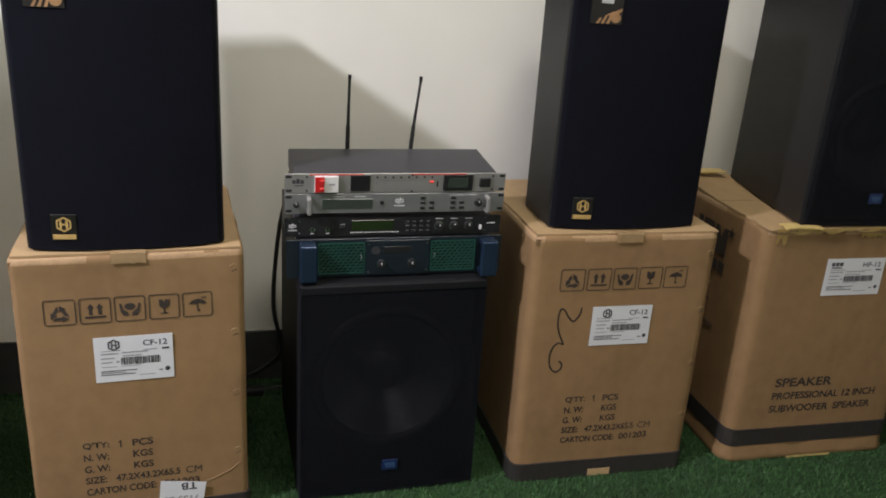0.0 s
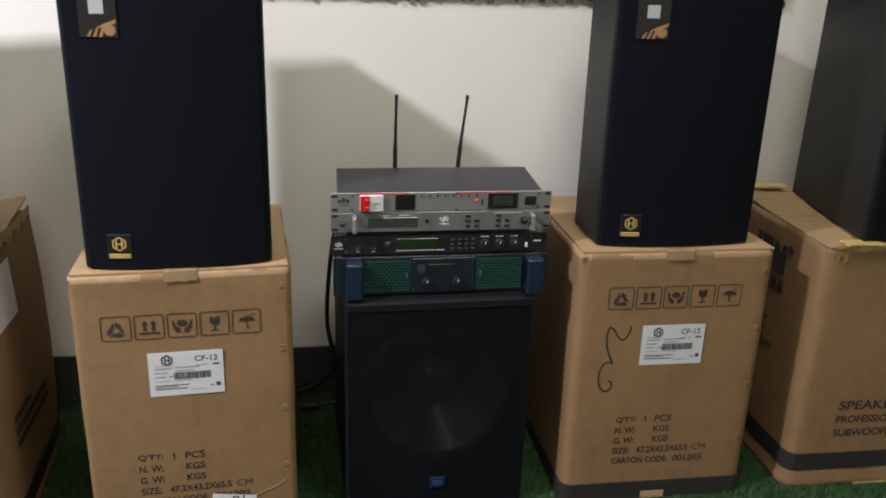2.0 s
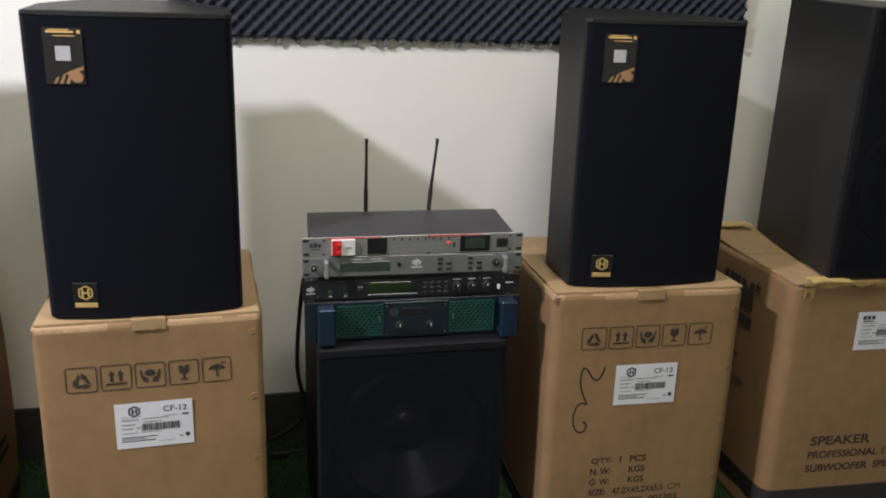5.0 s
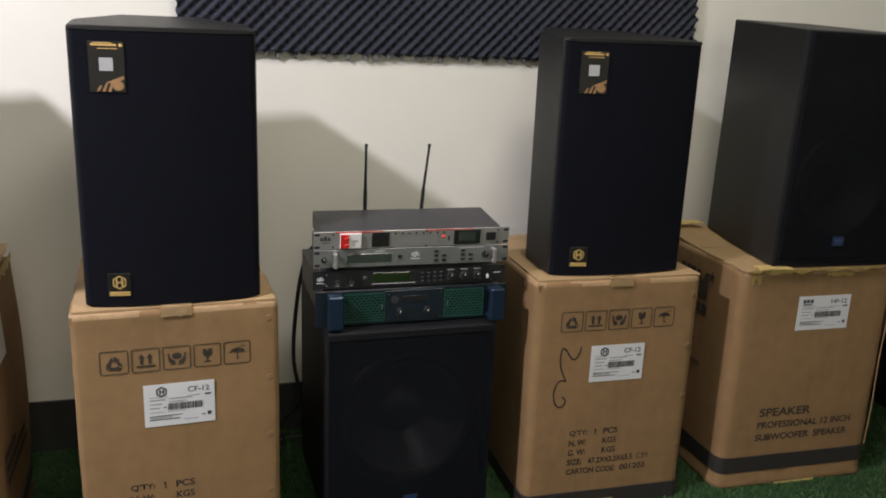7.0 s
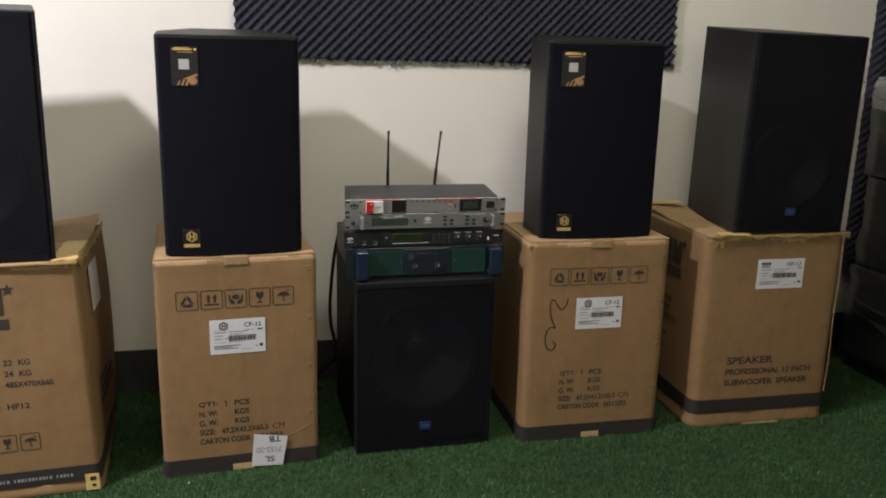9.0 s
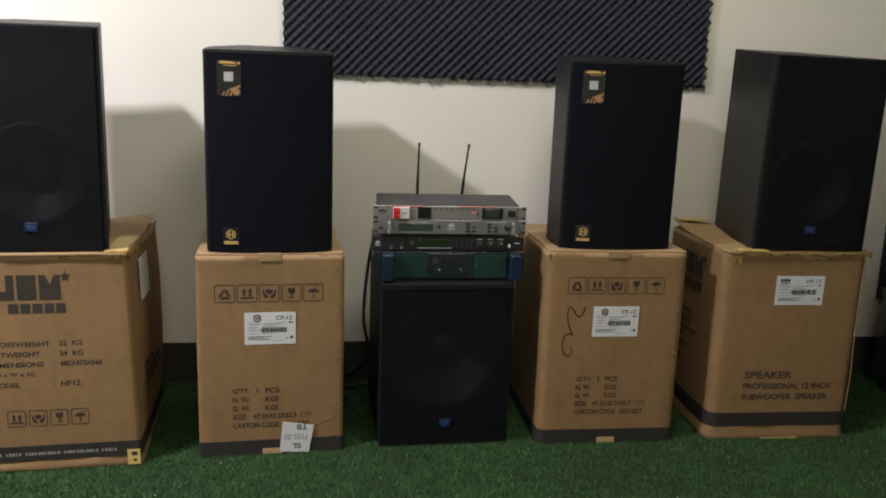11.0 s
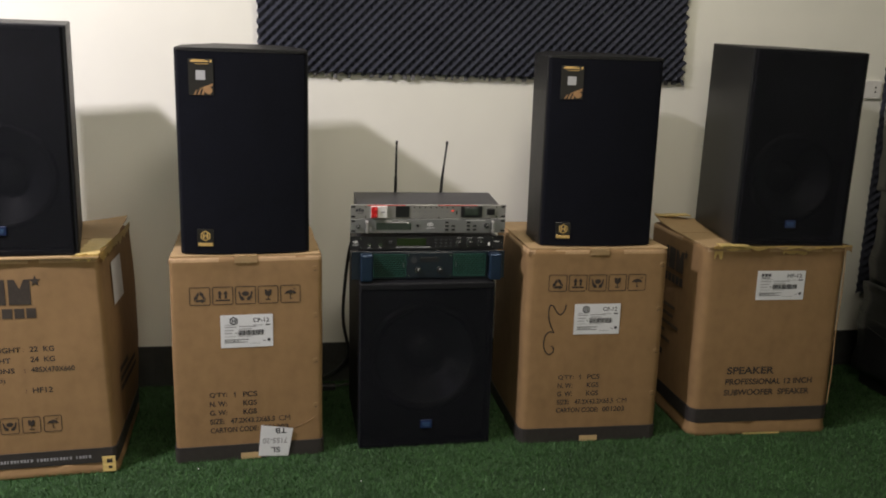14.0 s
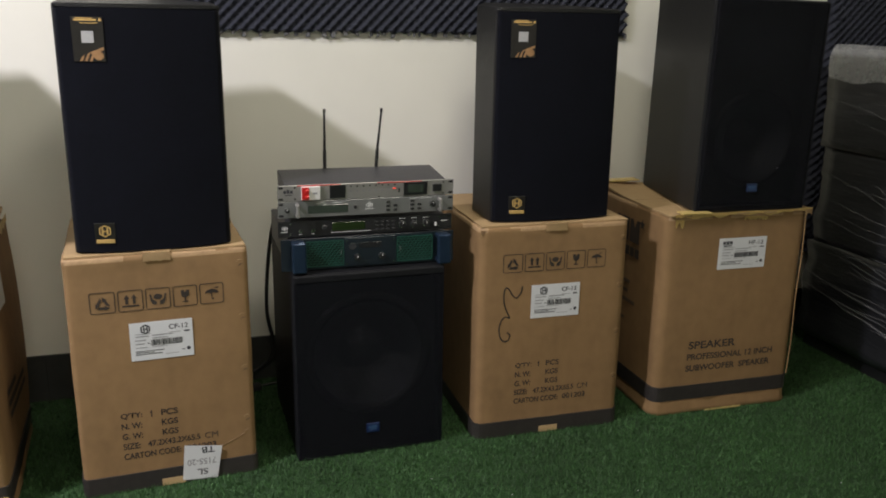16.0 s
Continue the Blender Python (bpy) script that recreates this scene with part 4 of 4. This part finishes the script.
def blue_badge(ob, cx, cz, w, h, y):
    badge = part("badge", boxed(cx - w / 2, cx + w / 2, y - 0.003, y + 0.001, cz - h / 2, cz + h / 2, 0.0012), BLUE, ob, "small blue badge")
    part("badge_print", bars([(cx - w * 0.34 + w * 0.23 * i, cz - h * 0.02, cx - w * 0.34 + w * (0.23 * i + 0.18), cz + h * 0.24) for i in range(3)] + [(cx - w * 0.28, cz - h * 0.22, cx + w * 0.28, cz - h * 0.12)], y - 0.003, 0.0005), PRINT_BLUE, badge)


def stage_speaker(m, label):
    """A wide loudspeaker with a perforated metal front; the cabinet narrows to the back."""
    w, h = 0.385, 0.622
    ob = thing("loudspeaker", m, label, "loudspeaker", "loudspeakers on cartons")
    part("cabinet", hollow_cabinet(w, h, 0.008, 0.445, 0.068, rise=0.026), CABINET, ob)
    part("front_frame", hollow_front(w - 0.002, h - 0.002, 0.001, 0.0075), BLACKFRONT, ob)
    part("baffle", ring_board(w - 0.034, 0.017, h - 0.017, 0.036, 0.041, 0.0, 0.215, 0.147), RUBBER, ob)
    driver(ob, 0.0, 0.215, 0.148, 0.030, CONE_MATT)
    bm = bmesh.new()
    add_box(bm, -0.115, 0.115, 0.036, 0.050, 0.420, 0.560, 0.010, 2)
    part("horn", bm, CONE_MATT, ob, "black moulded horn behind the grille")
    bm = prism([(-w / 2 + 0.004, 0.0035), (-w / 2 + 0.014, -0.004), (w / 2 - 0.014, -0.004), (w / 2 - 0.004, 0.0035), (w / 2 - 0.014, -0.0025), (-w / 2 + 0.014, -0.0025)], 0.006, h - 0.006)
    part("grille", bm, MESH, ob, "black perforated metal grille")
    blue_badge(ob, -0.006, 0.072, 0.036, 0.026, -0.0045)
    return ob


spk_c = stage_speaker(pose(1.712, 1.735, 0.6575, 0, 0.9, -1.5), "black loudspeaker with metal grille and blue badge on a carton")
spk_d = copy_thing(spk_c, pose(-0.658, 1.665, 0.6565, 0, 0, 4.0))

# subwoofer under the rack equipment
sub = thing("subwoofer", pose(0.531, 1.752, 0, 0, 0, 1.2), "large black subwoofer with perforated grille, standing on the turf", "subwoofer")
w, h = 0.424, 0.545
part("cabinet", hollow_cabinet(w, h, 0.004, 0.46, 0.0, 0.014, 0.125), BLACKFRONT, sub)
part("front_frame", hollow_front(w - 0.002, h - 0.002, -0.001, 0.0035, 0.014), BLACKFRONT, sub)
part("baffle", ring_board(w - 0.030, 0.015, h - 0.015, 0.038, 0.043, 0.0, 0.29, 0.184), RUBBER, sub)
driver(sub, 0.0, 0.29, 0.185, 0.032)
part("grille", boxed(-w / 2 + 0.003, w / 2 - 0.003, -0.0045, -0.0022, 0.004, h - 0.022), MESH, sub, "black perforated metal grille")
part("front_lip", boxed(-w / 2 + 0.003, w / 2 - 0.003, -0.0055, -0.0012, h - 0.021, h - 0.003, 0.002, 2), BLACKFRONT, sub)
blue_badge(sub, 0.002, 0.079, 0.038, 0.028, -0.0047)


# ---- rack equipment ----
RX, RY = 0.532, 1.790
HALF = 0.2413


def rack_unit(name, z, units, depth, panel, label, category, ear=True, half=HALF, dx=0.0, dy=0.0, yaw=0.0, chassis=0.222, tilt=0.0):
    h = 0.0445 * units - 0.0008
    ob = thing(name, pose(RX + dx, RY + dy, z, tilt, 0, yaw), label, category, "rack equipment stacked on the subwoofer")
    part("chassis", boxed(-chassis, chassis, 0.0035, depth, 0.0012, h - 0.0012, 0.0015), STEEL_BLACK, ob)
    part("front_panel", boxed(-half, half, 0.0, 0.0033, 0, h, 0.0008), panel, ob)
    if ear:
        for sx in (-1, 1):
            for zz in ((0.0065, h - 0.0065)):
                bm = bmesh.new()
                add_poly(bm, [(sx * (half - 0.008) + 0.0045 * math.cos(a) + (0.0025 if math.cos(a) > 0 else -0.0025), zz + 0.0030 * math.sin(a)) for a in [2 * math.pi * i / 14 for i in range(14)]], 0.0, 0.0003)
                part("ear_slot", bm, DARK, ob)
    return ob, h


def knob(ob, cx, cz, r, material=RUBBER, deep=0.012, tip=True):
    k = part("knob", disc(cx, cz, r * 0.88, -deep, 0.0, 22, r), material, ob)
    if tip:
        part("pointer", bars([(cx - 0.0009, cz + r * 0.25, cx + 0.0009, cz + r * 0.8)], -deep, 0.0004), WHITE, k)
    part("skirt", disc(cx, cz, r * 1.12, -0.0014, -0.0001, 22), CHROME, k, "thin chrome skirt")


def bow_handle(ob, cx, h, material, w=0.009, out=0.026):
    bm = bmesh.new()
    add_box(bm, cx - w / 2, cx + w / 2, -out, -out + 0.008, 0.004, h - 0.004, 0.0025, 2)
    add_box(bm, cx - w / 2, cx + w / 2, -out + 0.006, 0.0, 0.004, 0.012, 0.001)
    add_box(bm, cx - w / 2, cx + w / 2, -out + 0.006, 0.0, h - 0.012, h - 0.004, 0.001)
    part("handle", bm, material, ob)


def screw(ob, cx, cz, r=0.0022):
    part("screw", disc(cx, cz, r * 0.8, -0.0012, 0.0, 10, r), CHROME, ob)


def logo_rings(ob, cx, cz, s, material):
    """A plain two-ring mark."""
    bm = bmesh.new()
    for ox, st in ((-0.55, 1), (0.55, -1)):
        for i in range(12):
            a, b = 2 * math.pi * i / 12, 2 * math.pi * (i + 1) / 12
            add_poly(bm, [(cx + s * (ox + 0.5 * math.cos(a)), cz + s * 0.5 * math.sin(a)), (cx + s * (ox + 0.5 * math.cos(b)), cz + s * 0.5 * math.sin(b)), (cx + s * (ox + 0.27 * math.cos(b)), cz + s * 0.27 * math.sin(b)), (cx + s * (ox + 0.27 * math.cos(a)), cz + s * 0.27 * math.sin(a))], 0.0, 0.0004)
        add_poly(bm, rect(cx + s * (ox - 0.12 + 0.42 * st), cz - s * (0.9 if st > 0 else 0.0), cx + s * (ox + 0.12 + 0.42 * st), cz + s * (0.0 if st > 0 else 0.9)), 0.0, 0.0004)
    add_poly(bm, rect(cx - s * 1.3, cz - s * 1.35, cx + s * 1.3, cz - s * 1.15), 0.0, 0.0004)
    part("logo_mark", bm, material, ob)


# power amplifier, two units high
amp, h = rack_unit("power_amplifier", 0.5475, 2, 0.40, PANEL_BLUE, "dark blue power amplifier with green slotted grilles, blue handles", "amplifier", ear=False, half=0.2413, dx=0.004, dy=-0.002, yaw=0.6)


def slotted_grille(x0, x1, z0, z1):
    """Horizontal bars tied by slanting struts, open between, in a thin frame."""
    bm = bmesh.new()
    rows, cols = 10, 9
    for j in range(rows + 1):
        z = z0 + (z1 - z0) * j / rows
        t = 0.0016 if j in (0, rows) else 0.0008
        add_box(bm, x0, x1, -0.0035, -0.0010, z - t, z + t)
    for j in range(rows):
        za, zb = z0 + (z1 - z0) * j / rows, z0 + (z1 - z0) * (j + 1) / rows
        for i in range(cols):
            xa = x0 + (x1 - x0) * (i + (0.5 if j % 2 else 0.0)) / cols
            lean = 0.006
            if xa + lean + 0.002 > x1:
                continue
            q = [(xa, za), (xa + 0.0022, za), (xa + 0.0022 + lean, zb), (xa + lean, zb)]
            f = [bm.verts.new((px, -0.0033, pz)) for px, pz in q]
            k = [bm.verts.new((px, -0.0012, pz)) for px, pz in q]
            bm.faces.new(f)
            for e in range(4):
                bm.faces.new((f[e], k[e], k[(e + 1) % 4], f[(e + 1) % 4]))
    for xa in (x0 - 0.0015, x1 - 0.0005):
        add_box(bm, xa, xa + 0.002, -0.0036, -0.0010, z0, z1)
    return bm


for x0, x1 in ((-0.172, -0.074), (0.078, 0.178)):
    part("grille_recess", bars([(x0, 0.010, x1, h - 0.010)], -0.0002, 0.0006), DARK, amp)
    part("grille", slotted_grille(x0, x1, 0.010, h - 0.010), GREEN, amp, "green slotted metal grille")
    lx = x1 - 0.007 if x0 < 0 else x0 + 0.006
    part("grille_latch", tube([(lx, -0.005, 0.040), (lx + 0.001, -0.008, 0.046), (lx, -0.005, 0.053)], 0.0011, 6, 4), SILVER2, amp, "small metal latch")
centre = part("centre_panel", boxed(-0.071, 0.074, -0.004, 0.0, 0.004, h - 0.004, 0.001), PANEL_BLUE, amp)
for sx in (-0.064, 0.067):
    for sz in (0.012, h - 0.012):
        part("screw", disc(sx, sz, 0.0020, -0.0055, -0.0038, 10), CHROME, centre)
part("display", boxed(-0.030, 0.032, -0.0050, -0.0038, 0.055, 0.070, 0.0004), PANEL_BLACK, centre, "dark display window")
part("fan_mark", disc(-0.048, 0.061, 0.010, -0.0048, -0.0038, 20), STEEL_BLACK, centre)
for cx in (-0.036, 0.033):
    k = part("knob", disc(cx, 0.030, 0.0075, -0.017, -0.004, 22, 0.009), RUBBER, centre)
    part("pointer", bars([(cx - 0.001, 0.031, cx + 0.001, 0.037)], -0.017, 0.0004), WHITE, k)
    part("skirt", disc(cx, 0.030, 0.0095, -0.0052, -0.0041, 22), CHROME, k)
part("led_row", bars([(-0.012 + 0.010 * i, 0.016, -0.009 + 0.010 * i, 0.019) for i in range(3)], -0.0040, 0.0005), STEEL_BLACK, centre)
for cx in (-0.197, 0.205):
    bm = bmesh.new()
    add_box(bm, cx - 0.019, cx + 0.019, -0.040, -0.022, 0.002, h - 0.002, 0.005, 3)
    add_box(bm, cx - 0.017, cx + 0.017, -0.024, 0.0, 0.003, 0.016, 0.002)
    add_box(bm, cx - 0.017, cx + 0.017, -0.024, 0.0, h - 0.016, h - 0.003, 0.002)
    part("handle", bm, HANDLE, amp, "blue anodised handle block")

# audio processor
proc, h = rack_unit("audio_processor", 0.6390, 1, 0.20, PANEL_BLACK, "black rack audio processor with green display and chrome-ringed knobs", "rack device", dx=0.0, dy=0.006)
logo_rings(proc, -0.224, 0.025, 0.0075, WHITE)
for cx in (-0.182, -0.149):
    k = part("jack_socket", disc(cx, 0.017, 0.0050, -0.004, 0.0, 16), CHROME, proc)
    part("jack_hole", disc(cx, 0.018, 0.0034, -0.0046, -0.0038, 12), DARK, k)
    part("printed_mark", bars([(cx - 0.004, 0.0065, cx + 0.004, 0.0080)], 0.0, 0.0003), WHITE, proc)
part("button", boxed(-0.123, -0.111, -0.003, 0.0, 0.019, 0.029, 0.0015), STEEL_BLACK, proc)
part("display", boxed(-0.097, -0.006, -0.0012, 0.0, 0.013, 0.036, 0.0004), LCD_GREEN, proc, "green display window")
part("printed_line", bars([(-0.100 + 0.010 * i, 0.0075, -0.0915 + 0.010 * i, 0.0090) for i in range(11)], 0.0, 0.0003), WHITE, proc)
for i in range(4):
    for j in range(3):
        part("button", boxed(0.022 + 0.0155 * i, 0.030 + 0.0155 * i, -0.0022, 0.0, 0.008 + 0.0105 * j, 0.0125 + 0.0105 * j, 0.0006), STEEL_BLACK, proc)
for cx in (0.098, 0.132, 0.166):
    knob(proc, cx, 0.021, 0.0095)
    part("printed_mark", bars([(cx - 0.009, 0.0365, cx + 0.009, 0.0378)], 0.0, 0.0003), WHITE, proc)
part("power_switch", boxed(0.191, 0.197, -0.004, 0.0, 0.011, 0.022, 0.001), WPLASTIC, proc, "small white rocker switch")
part("printed_line", bars([(0.210, 0.024, 0.228, 0.0262)], 0.0, 0.0003), WHITE, proc)
for cx, cz in ((-0.209, 0.008), (-0.209, 0.036), (0.205, 0.008), (0.205, 0.036)):
    screw(proc, cx, cz)

# wireless receiver with two aerials
recv, h = rack_unit("wireless_receiver", 0.6935, 1, 0.180, SILVER2, "grey rack wireless receiver with display and two black aerials", "rack device", dx=0.001, dy=0.0, tilt=1.5)
bow_handle(recv, -0.192, h, SILVER)
bow_handle(recv, 0.199, h, SILVER)
knob(recv, -0.218, 0.021, 0.0060, deep=0.010)
part("display", boxed(-0.163, -0.055, -0.0012, 0.0, 0.010, 0.032, 0.0005), LCD, recv, "grey-green display window")
part("sensor", disc(-0.035, 0.023, 0.0045, -0.003, 0.0, 16), RUBBER, recv)
logo_rings(recv, 0.004, 0.027, 0.0090, WHITE)
for cx in (0.056, 0.076, 0.124, 0.144):
    for cz in (0.010, 0.022, 0.033):
        if cz < 0.03 or cx in (0.056, 0.124):
            part("button", boxed(cx - 0.0055, cx + 0.0055, -0.0025, 0.0, cz - 0.003, cz + 0.003, 0.0008), RUBBER, recv)
knob(recv, 0.181, 0.022, 0.0080, deep=0.012)
for line in ((0.115, 0.0385, 0.178, 0.0395), (-0.14, 0.0365, -0.115, 0.0378), (-0.095, 0.0365, -0.07, 0.0378)):
    part("printed_line", bars([line], 0.0, 0.0003), WHITE, recv)
for bx, tx in ((-0.087, -0.084), (0.057, 0.081)):
    mx = bx + (tx - bx) * 0.45
    aerial = part("aerial", tube([(bx, 0.184, 0.020), (mx, 0.191, 0.145)], [0.0058, 0.0050], 10, 4), CABLE, recv, "black rubber aerial")
    part("aerial_tip", tube([(mx, 0.191, 0.145), (tx, 0.198, 0.252)], [0.0038, 0.0032], 10, 4), CABLE, aerial)
    part("aerial_cap", tube([(tx, 0.198, 0.251), (tx + 0.0004, 0.198, 0.261)], 0.0040, 10, 2), CABLE, aerial)
    part("aerial_joint", disc(bx, 0.020, 0.006, 0.1760, 0.1900, 12), CHROME, aerial)

# power sequencer on top
seq, h = rack_unit("power_sequencer", 0.7385, 1, 0.170, SILVER, "silver rack power sequencer with red breaker and black case", "rack device", dx=0.001, dy=0.0, yaw=0.3, tilt=5.0)
for line in ((-0.190, h - 0.0035, -0.075, h - 0.0005), (0.025, h - 0.0035, 0.150, h - 0.0005)):
    part("red_line", bars([line], 0.0, 0.0004), RED, seq, "red printed edge line")
breaker = part("breaker", boxed(-0.180, -0.130, -0.007, 0.0, 0.004, 0.040, 0.001), WPLASTIC, seq, "white circuit breaker with red levers")
part("lever_plate", boxed(-0.1795, -0.160, -0.0085, -0.0068, 0.0045, 0.0395, 0.0008), RED, breaker)
for cz in (0.0135, 0.0305):
    part("lever", boxed(-0.170, -0.160, -0.014, -0.008, cz - 0.005, cz + 0.003, 0.0012), RED, breaker)
part("printed_mark", bars([(-0.150, 0.020, -0.138, 0.024)], -0.0070, 0.0004), PRINT_GREY, breaker)
part("voltage_meter", boxed(-0.104, -0.062, -0.002, 0.0, 0.004, 0.041, 0.001), PANEL_BLACK, seq, "dark meter window")
for i in range(8):
    cx = -0.047 + 0.0172 * i
    part("indicator", disc(cx, 0.0355, 0.0022, -0.0018, 0.0, 10), DARK, seq)
    part("printed_mark", disc(cx, 0.0215, 0.0028, -0.0004, 0.0, 10), PRINT_GREY, seq)
part("red_indicator", boxed(0.068, 0.078, -0.002, 0.0, 0.0225, 0.0270, 0.0006), LED, seq, "lit red indicator")
part("usb_slot", bars([(0.0845, 0.0130, 0.0880, 0.0255)], 0.0, 0.0006), DARK, seq)
bezel = part("display_bezel", boxed(0.099, 0.166, -0.003, 0.0, 0.004, 0.041, 0.001), PANEL_BLACK, seq)
part("display", boxed(0.110, 0.155, -0.0040, -0.0028, 0.011, 0.034, 0.0004), LCD, bezel, "grey-green display window")
part("power_switch", boxed(0.181, 0.206, -0.005, 0.0, 0.012, 0.033, 0.0015), RUBBER, seq)
part("logo_mark", bars([(-0.226 + 0.0085 * i, 0.022, -0.219 + 0.0085 * i, 0.030 + 0.003 * (i == 1)) for i in range(3)] + [(-0.222, 0.0165, -0.203, 0.0185)], 0.0, 0.0004), PRINT, seq)
for cx, cz in ((-0.196, 0.037), (-0.196, 0.006), (0.03, 0.040), (0.03, 0.003), (0.212, 0.037), (0.212, 0.006)):
    part("bolt", disc(cx, cz, 0.0023, -0.0012, 0.0, 10), DARK, seq)

# ---- cables ----
cord = tagged(part("power_cable", tube([(0.350, 2.170, 0.655), (0.326, 2.205, 0.610), (0.306, 2.225, 0.52), (0.291, 2.235, 0.37), (0.290, 2.235, 0.27), (0.306, 2.245, 0.18), (0.304, 2.270, 0.12), (0.270, 2.300, 0.07), (0.225, 2.318, 0.035), (0.12, 2.325, 0.010), (-0.02, 2.325, 0.010)], 0.0058, 10, 8), CABLE, smooth=True), "black mains cable hanging behind the rack equipment", "cable", "cables")
lead = thing("extension_lead", pose(0, 0, 0), "black extension lead with a plug lying on the turf", "cable", "cables")
part("cord", tube([(0.40, 2.262, 0.026), (0.33, 2.258, 0.024), (0.265, 2.255, 0.018)], 0.0046, 8, 6), CABLE, lead)
part("plug", boxed(0.205, 0.262, 2.240, 2.272, 0.002, 0.026, 0.006, 2), RUBBER, lead)
part("cord", tube([(0.206, 2.256, 0.016), (0.15, 2.262, 0.016), (0.02, 2.27, 0.016)], 0.0046, 8, 6), CABLE, lead)


# ---- the wrapped stack ----
def wrapped_block(x0, x1, y0, y1, z0, z1, seed):
    """A bulging, film-wrapped block with slack, uneven faces."""
    bm = boxed(x0, x1, y0, y1, z0, z1)
    bmesh.ops.subdivide_edges(bm, edges=list(bm.edges), cuts=14, use_grid_fill=True)
    c = Vector(((x0 + x1) / 2, (y0 + y1) / 2, (z0 + z1) / 2))
    s = Vector(((x1 - x0) / 2, (y1 - y0) / 2, (z1 - z0) / 2))
    for v in bm.verts:
        r = v.co - c
        u = [abs(r[i] / s[i]) for i in range(3)]
        two = sorted(u)[1]
        pull = 0.003 * max(0, two - 0.85) / 0.15
        d = Vector((r.x / s.x, r.y / s.y, 0))
        wrinkle = 0.010 * noise.noise((v.co.x * 3 + seed, v.co.y * 2.5 + v.co.z * 3, v.co.z * 9)) + 0.004 * noise.noise((v.co.x * 11, v.co.y * 9 + seed, v.co.z * 40))
        v.co += d * (wrinkle - pull)
        if abs(r.z / s.z) > 0.95:
            v.co.z += -pull * 0.8 + 0.004 * noise.noise((v.co.x * 7, v.co.y * 7, seed))
    return bm


stack = thing("wrapped_stack", pose(2.33, 1.20, 0, 0, 0, 0), "tall stack of black goods wrapped in clear stretch film", "pallet stack")
part("base", boxed(0.02, 0.80, 0.02, 0.96, 0.0, 0.06, 0.006), RUBBER, stack)
for i, (z0, z1) in enumerate(((0.06, 0.42), (0.42, 0.78), (0.78, 1.13))):
    part("wrapped_block", wrapped_block(0.0 + 0.012 * (i % 2), 0.84, 0.0, 0.985 - 0.012 * (i == 1), z0, z1, i * 5), WRAP, stack, smooth=True)
rng = random.Random(9)


def film_fold(q, r, z, dz, wide):
    """A drawn-out pleat of the film: a narrow ribbon that tapers to both ends and stands a little off the goods. The
    film's streaks of sheen are put into its pale colour.
    """
    bm = bmesh.new()
    n, rows = 14, []
    wob = rng.uniform(0, 50)
    for i in range(n + 1):
        t = i / n
        y = min(q + r * t, 0.965)
        half = wide * math.sin(math.pi * min(max(t, 0.02), 0.98)) * (0.7 + 0.5 * noise.noise((t * 4, wob, 1)))
        zc = z + dz * t + 0.018 * noise.noise((t * 2.5, wob, 3))
        rows.append([bm.verts.new(p) for p in ((-0.010, y, zc - half), (-0.0135 - 0.3 * half, y, zc), (-0.010, y, zc + half))])
    for a, b in zip(rows, rows[1:]):
        for k in range(2):
            bm.faces.new((a[k], a[k + 1], b[k + 1], b[k]))
    return bm


for i in range(44):
    z = rng.uniform(0.10, 1.06)
    part("film_fold", film_fold(rng.uniform(0.0, 0.45), rng.uniform(0.25, 0.7), z, rng.uniform(0.00, 0.14) if z < 0.9 else rng.uniform(-0.01, 0.05), rng.choice((0.0012, 0.002, 0.003, 0.006))), FILM, stack, smooth=True)
bm = bmesh.new()
rows = []
for j in range(5):
    row = []
    for i in range(25):
        y = 0.01 + 0.96 * i / 24
        py, pz = ((-0.014, 1.02), (-0.016, 1.07), (-0.013, 1.115), (0.004, 1.139), (0.10, 1.140))[j]
        row.append(bm.verts.new((py + 0.008 * noise.noise((y * 12, j, 2)), y, pz + 0.014 * noise.noise((y * 9, j * 0.8, 6)))))
    rows.append(row)
for a, b in zip(rows, rows[1:]):
    for i in range(24):
        bm.faces.new((a[i], a[i + 1], b[i + 1], b[i]))
FILM_TOP = see_through("bunched_film", (0.50, 0.51, 0.52), 0.58, 0.2)
part("bunched_film", bm, FILM_TOP, stack, "bunched clear film over the top edge", smooth=True)


# ---- crumbs on the turf ----
rng = random.Random(12)
bm = bmesh.new()
for i in range(16):
    x, y = rng.uniform(-0.4, 2.2), rng.uniform(0.95, 1.66)
    q = rng.uniform(0.0010, 0.0022)
    add_box(bm, x - q, x + q, y - q * 0.7, y + q * 0.7, 0.006, 0.006 + q, q * 0.3)
tagged(part("turf_crumbs", bm, WHITE), "tiny pale crumbs and lint scattered on the turf", "litter", kind="stuff")
